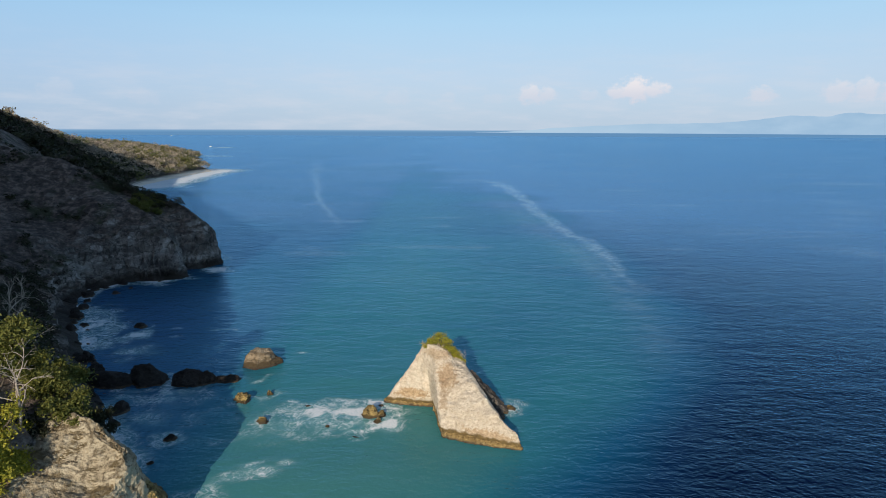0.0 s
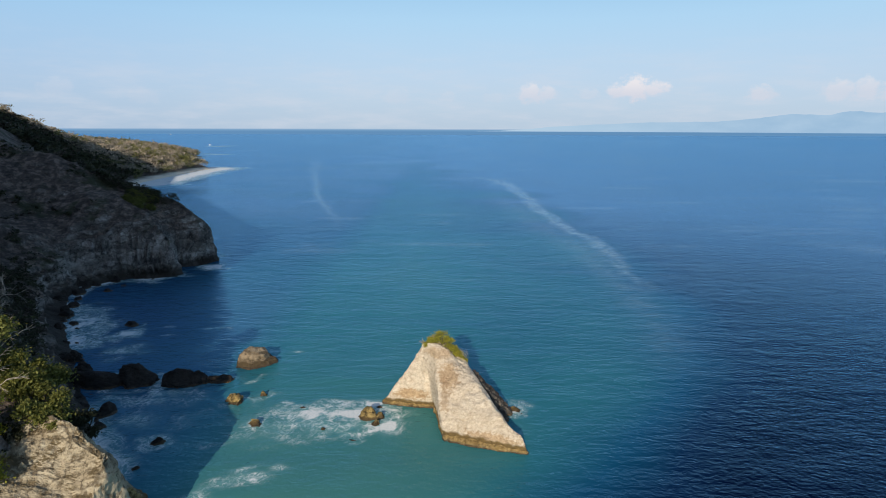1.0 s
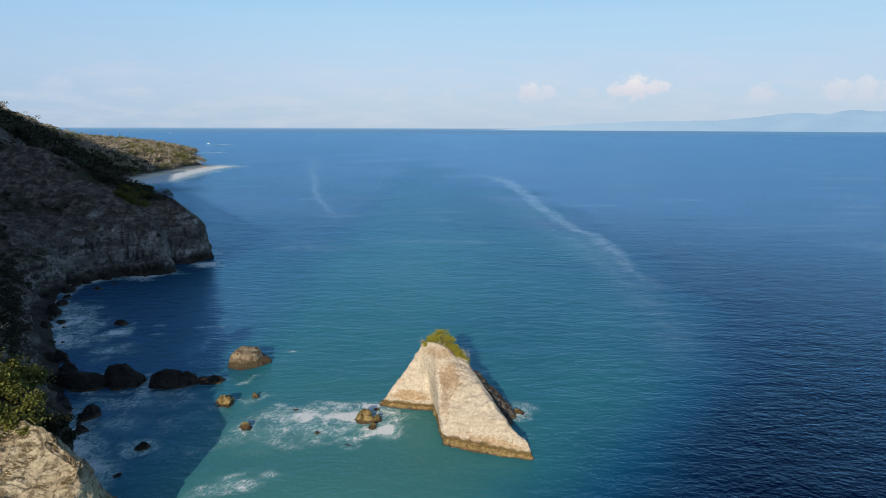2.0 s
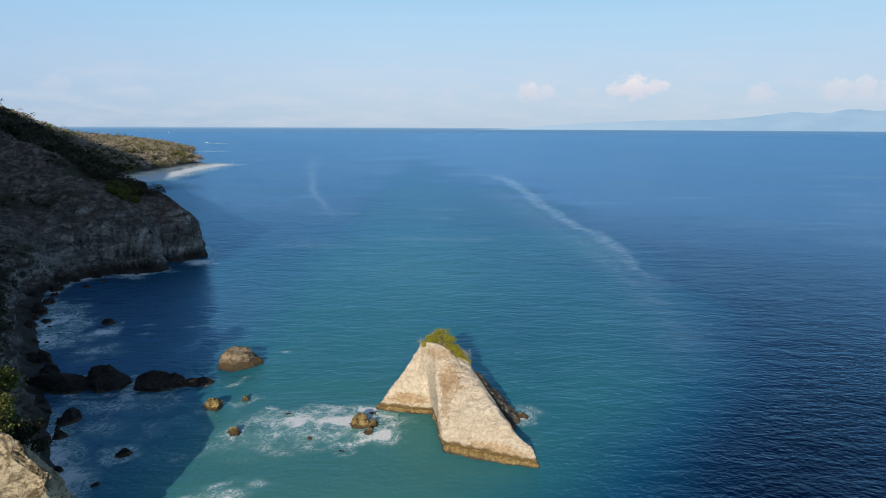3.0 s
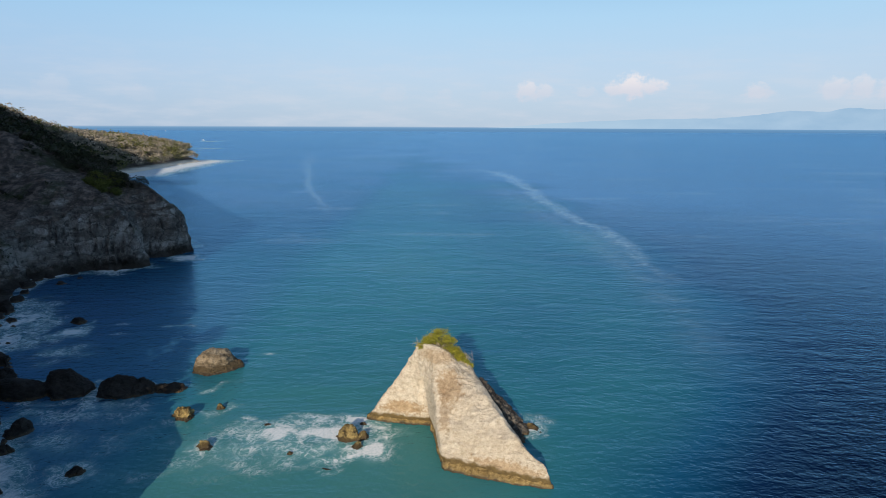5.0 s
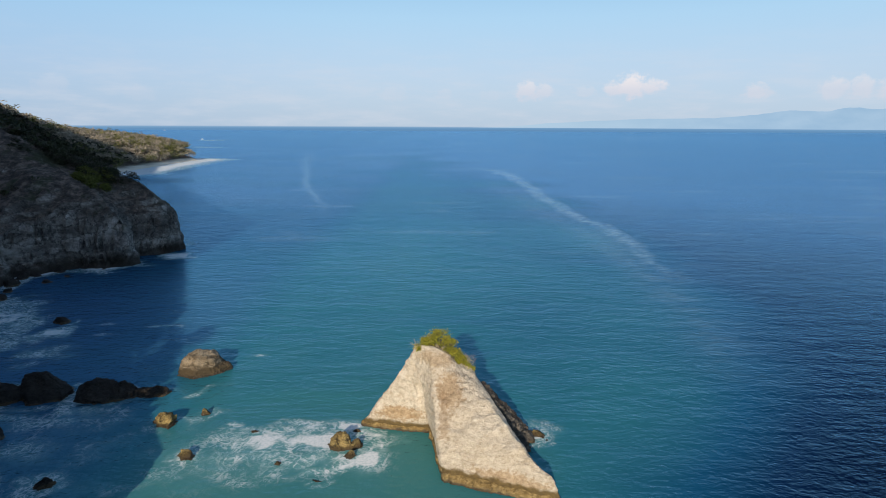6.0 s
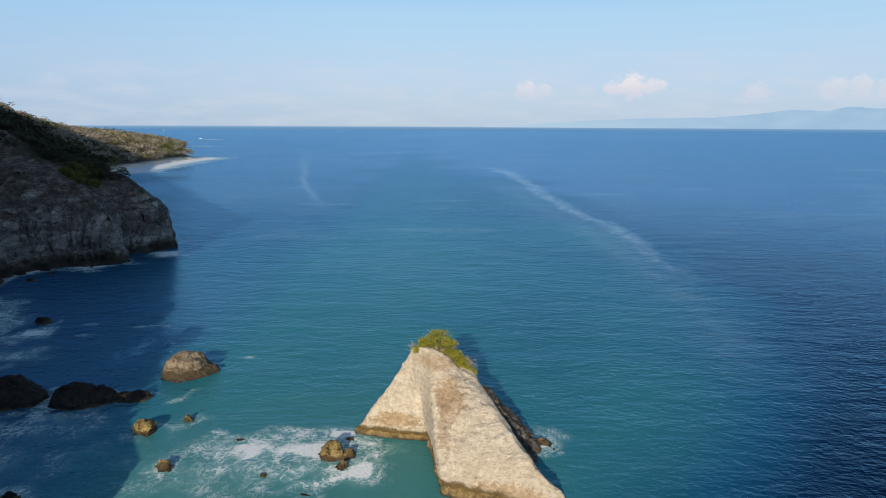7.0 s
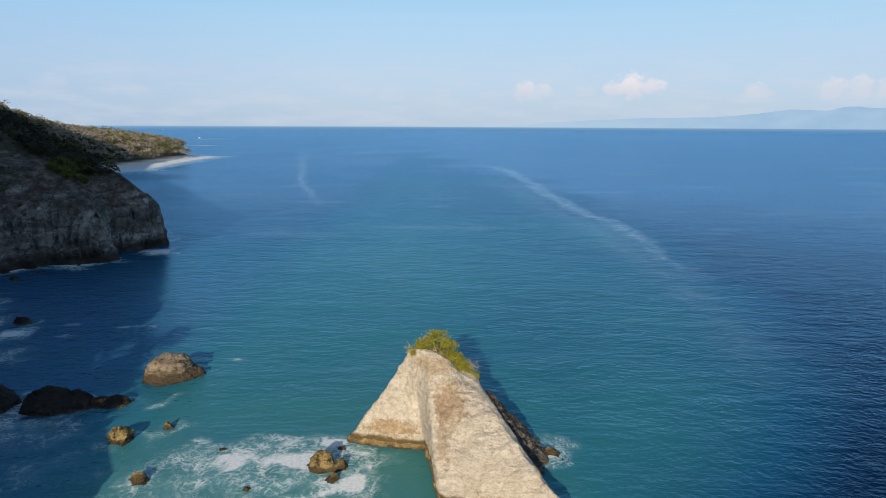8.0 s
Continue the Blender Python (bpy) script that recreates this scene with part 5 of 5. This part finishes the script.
for x, y, h, seed in ((-123, 259, 2.6, 71), (-125.5, 256, 2.8, 72), (-128, 258, 3.0, 73), (-131, 257, 2.6, 74), (-126, 262, 3.0, 75), (-129, 263, 3.0, 76), (-132, 264, 2.8, 77), (-124, 265, 2.6, 78), (-128, 268, 2.6, 79)):
    plant("bush", (x, y, ground_at(x, y)), h, "green bush on top of the shaded cape", seed, LEAF_TREE, 1500, 0.26, 0.8, depth=2, stems=6, category="bush", group="bushes on the cape")
for x, y, h, seed in ((-113.5, 262, 6.0, 81), (-115.5, 263, 6.5, 82), (-117, 260, 5.5, 83), (-111.5, 260, 4.5, 84)):
    plant("bare_tree", (x, y, ground_at(x, y)), h, "thin leafless tree on the edge of the cape", seed, None, bark=BARK, depth=4, spread=0.5, girth=0.016, group="bare trees on the cape")
for x, y, h, seed in ((-178, 262, 7, 91), (-186, 258, 8, 92), (-196, 270, 8, 93), (-170, 272, 6, 94)):
    plant("bare_tree", (x, y, ground_at(x, y)), h, "dark leafless tree on the ridge", seed, None, bark=BARK, depth=4, spread=0.55, girth=0.016, group="bare trees on the ridge")
cove = scatter(rng, -150, -56, 84, 215, 6500, lambda x, y, z, d: (d > 4) & (z > 5) & (y > 97) & (fbm(np.stack([x / 9, y / 9, 0 * x], 1), 3, 108) > -0.2), 0.7, 1.9)
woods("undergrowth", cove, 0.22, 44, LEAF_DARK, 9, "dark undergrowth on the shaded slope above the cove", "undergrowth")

def build_grass():
    """Dry grass tufts along the upper edge of the outcrop."""
    bpy.context.view_layer.update()
    rng = np.random.default_rng(14)
    V, Q = [], []
    X, Y = rng.uniform(-69, -46, 1500), rng.uniform(70, 94, 1500)
    thick = vnoise(np.stack([X / 2.2, Y / 2.2, 0 * X + 0.5], 1), 5) > 0.18 + 0.05 * np.maximum(0, X + 58)
    for x, y in zip(X[thick], Y[thick]):
        if len(Q) > 5200:
            break
        hit, where, nor, _ = outcrop.ray_cast((x, y, 40.0), (0, 0, -1))
        if not hit or nor.z < 0.45 or where.z < 5:
            continue
        for _ in range(26):
            a = np.array(where) + rng.normal(size=3) * (0.28, 0.28, 0.0) - (0, 0, 0.08)
            b = a + (rng.normal() * 0.16, rng.normal() * 0.16, rng.uniform(0.3, 0.75))
            w = rng.normal(size=3) * (1, 1, 0)
            w = w / np.linalg.norm(w) * 0.035
            o = 4 * len(Q)
            V += [a - w, a + w, b + w * 0.3, b - w * 0.3]
            Q.append((o, o + 1, o + 2, o + 3))
    ob = part("dry_grass", raw_mesh("dry_grass", np.array(V), np.array(Q), True), LEAF_GRASS)
    return tagged(ob, "dry russet grass tufts on the pale outcrop", "grass", kind="stuff")


build_grass()

# ---- small rocks along the shore of the cove ----
rnd = random.Random(5)
for k, (x, y, r) in enumerate(((-101, 157, 1.6), (-99.5, 163, 1.0), (-96.5, 160, 0.7), (-103, 168, 0.8), (-94, 154, 1.1), (-92.5, 150, 0.8), (-90, 149, 1.2), (-86.5, 145, 1.0), (-84, 143, 0.8), (-107, 173, 0.7),
                              (-109.5, 178, 0.9), (-76, 124, 2.0), (-72.5, 118.5, 1.6), (-70, 114, 1.2), (-67, 111, 0.8), (-79, 128, 1.4), (-120, 216, 2.0), (-118, 224, 1.5), (-124, 206, 1.6), (-61, 105, 1.3), (-112, 234, 1.2), (-53, 101, 1.2))):
    boulder(x, y, r, r * rnd.uniform(0.7, 1.0), r * rnd.uniform(0.7, 1.0), DARK_ROCK, "wet boulder on the shore of the cove, darkened for shade", 100 + k, rnd.uniform(0, 90), (0, 0), 0.5, 0.5, "shore_boulder")


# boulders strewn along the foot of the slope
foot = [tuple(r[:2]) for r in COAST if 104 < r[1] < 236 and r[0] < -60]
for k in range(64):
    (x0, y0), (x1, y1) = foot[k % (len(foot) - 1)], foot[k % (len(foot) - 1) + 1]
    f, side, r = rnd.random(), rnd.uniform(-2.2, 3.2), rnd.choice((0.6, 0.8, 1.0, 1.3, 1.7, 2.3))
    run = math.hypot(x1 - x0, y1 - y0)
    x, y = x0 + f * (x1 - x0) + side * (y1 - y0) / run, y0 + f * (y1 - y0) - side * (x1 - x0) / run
    boulder(x, y, r * rnd.uniform(0.9, 1.4), r, r * rnd.uniform(0.9, 1.5), DARK_ROCK, "wet boulder on the shore of the cove, darkened for shade", 300 + k, rnd.uniform(0, 180), (0, 0), rnd.uniform(0.4, 0.7), 0.5, "shore_boulder")


# ---- boats far out ----
def build_sailing_boat(x, y, k):
    root = new("sailing_boat")
    root.matrix_basis = pose(x, y, 0)
    xs = np.linspace(-1, 1, 9)
    G = []
    for z, f in ((-0.3, 0.25), (0.4, 0.8), (1.1, 1.0), (1.15, 0.6)):
        half = 1.6 * f * np.sqrt(np.clip(1 - np.abs(xs) ** 2.5, 0.0, 1))
        G.append(np.concatenate([np.stack([xs * 6, half, 0 * xs + z], 1), np.stack([xs * 6, -half, 0 * xs + z], 1)[::-1]]))
    G = np.array(G) * k + (x, y, 0)
    part("hull", grid_mesh("hull", G[..., 0], G[..., 1], G[..., 2]), WHITE, root, "white hull")
    part("mast", tube_mesh("mast", [(np.array((x, y, 1.0)), np.array((x, y, 15.0 * k)), 0.12 * k, 0.08 * k)]), WHITE, root)
    s = np.linspace(0, 1, 8)[:, None] * np.ones((1, 6))
    w = np.linspace(0, 1, 6)[None, :] * np.ones((8, 1))
    part("sail", grid_mesh("sail", x + w * (1 - s) * 5.0 * k, y + 0.5 * np.sin(w * 3.1) * (1 - s), (2.0 + s * 12.5) * k), WHITE, root, "white triangular sail")
    return tagged(root, "small white sailing boat on the open sea", "boat")


build_sailing_boat(-1890, 4310, 0.75)


def build_motor_boat(x, y):
    root = new("motor_boat")
    root.matrix_basis = pose(x, y, 0)
    xs = np.linspace(-1, 1, 9)
    G = []
    for z, k in ((-0.2, 0.3), (0.5, 0.9), (1.2, 1.0), (1.25, 0.5)):
        half = 1.4 * k * np.sqrt(np.clip(1 - np.maximum(-xs, 0) ** 2, 0.0, 1))
        G.append(np.concatenate([np.stack([xs * 4.5, half, 0 * xs + z], 1), np.stack([xs * 4.5, -half, 0 * xs + z], 1)[::-1]]))
    G = np.array(G) + (x, y, 0)
    part("hull", grid_mesh("hull", G[..., 0], G[..., 1], G[..., 2]), WHITE, root)
    C = np.array([[(-1, -1, 1.2), (1.5, -1, 1.2), (1.5, 1, 1.2), (-1, 1, 1.2), (-1, -1, 1.2)], [(-0.5, -0.9, 2.4), (1.3, -0.9, 2.4), (1.3, 0.9, 2.4), (-0.5, 0.9, 2.4), (-0.5, -0.9, 2.4)], [(0.2, 0, 2.5)] * 5]) + (x, y, 0)
    part("cabin", grid_mesh("cabin", C[..., 0], C[..., 1], C[..., 2]), WHITE, root)
    return tagged(root, "small white motor boat trailing a wake", "boat")


build_motor_boat(-739, 1964)
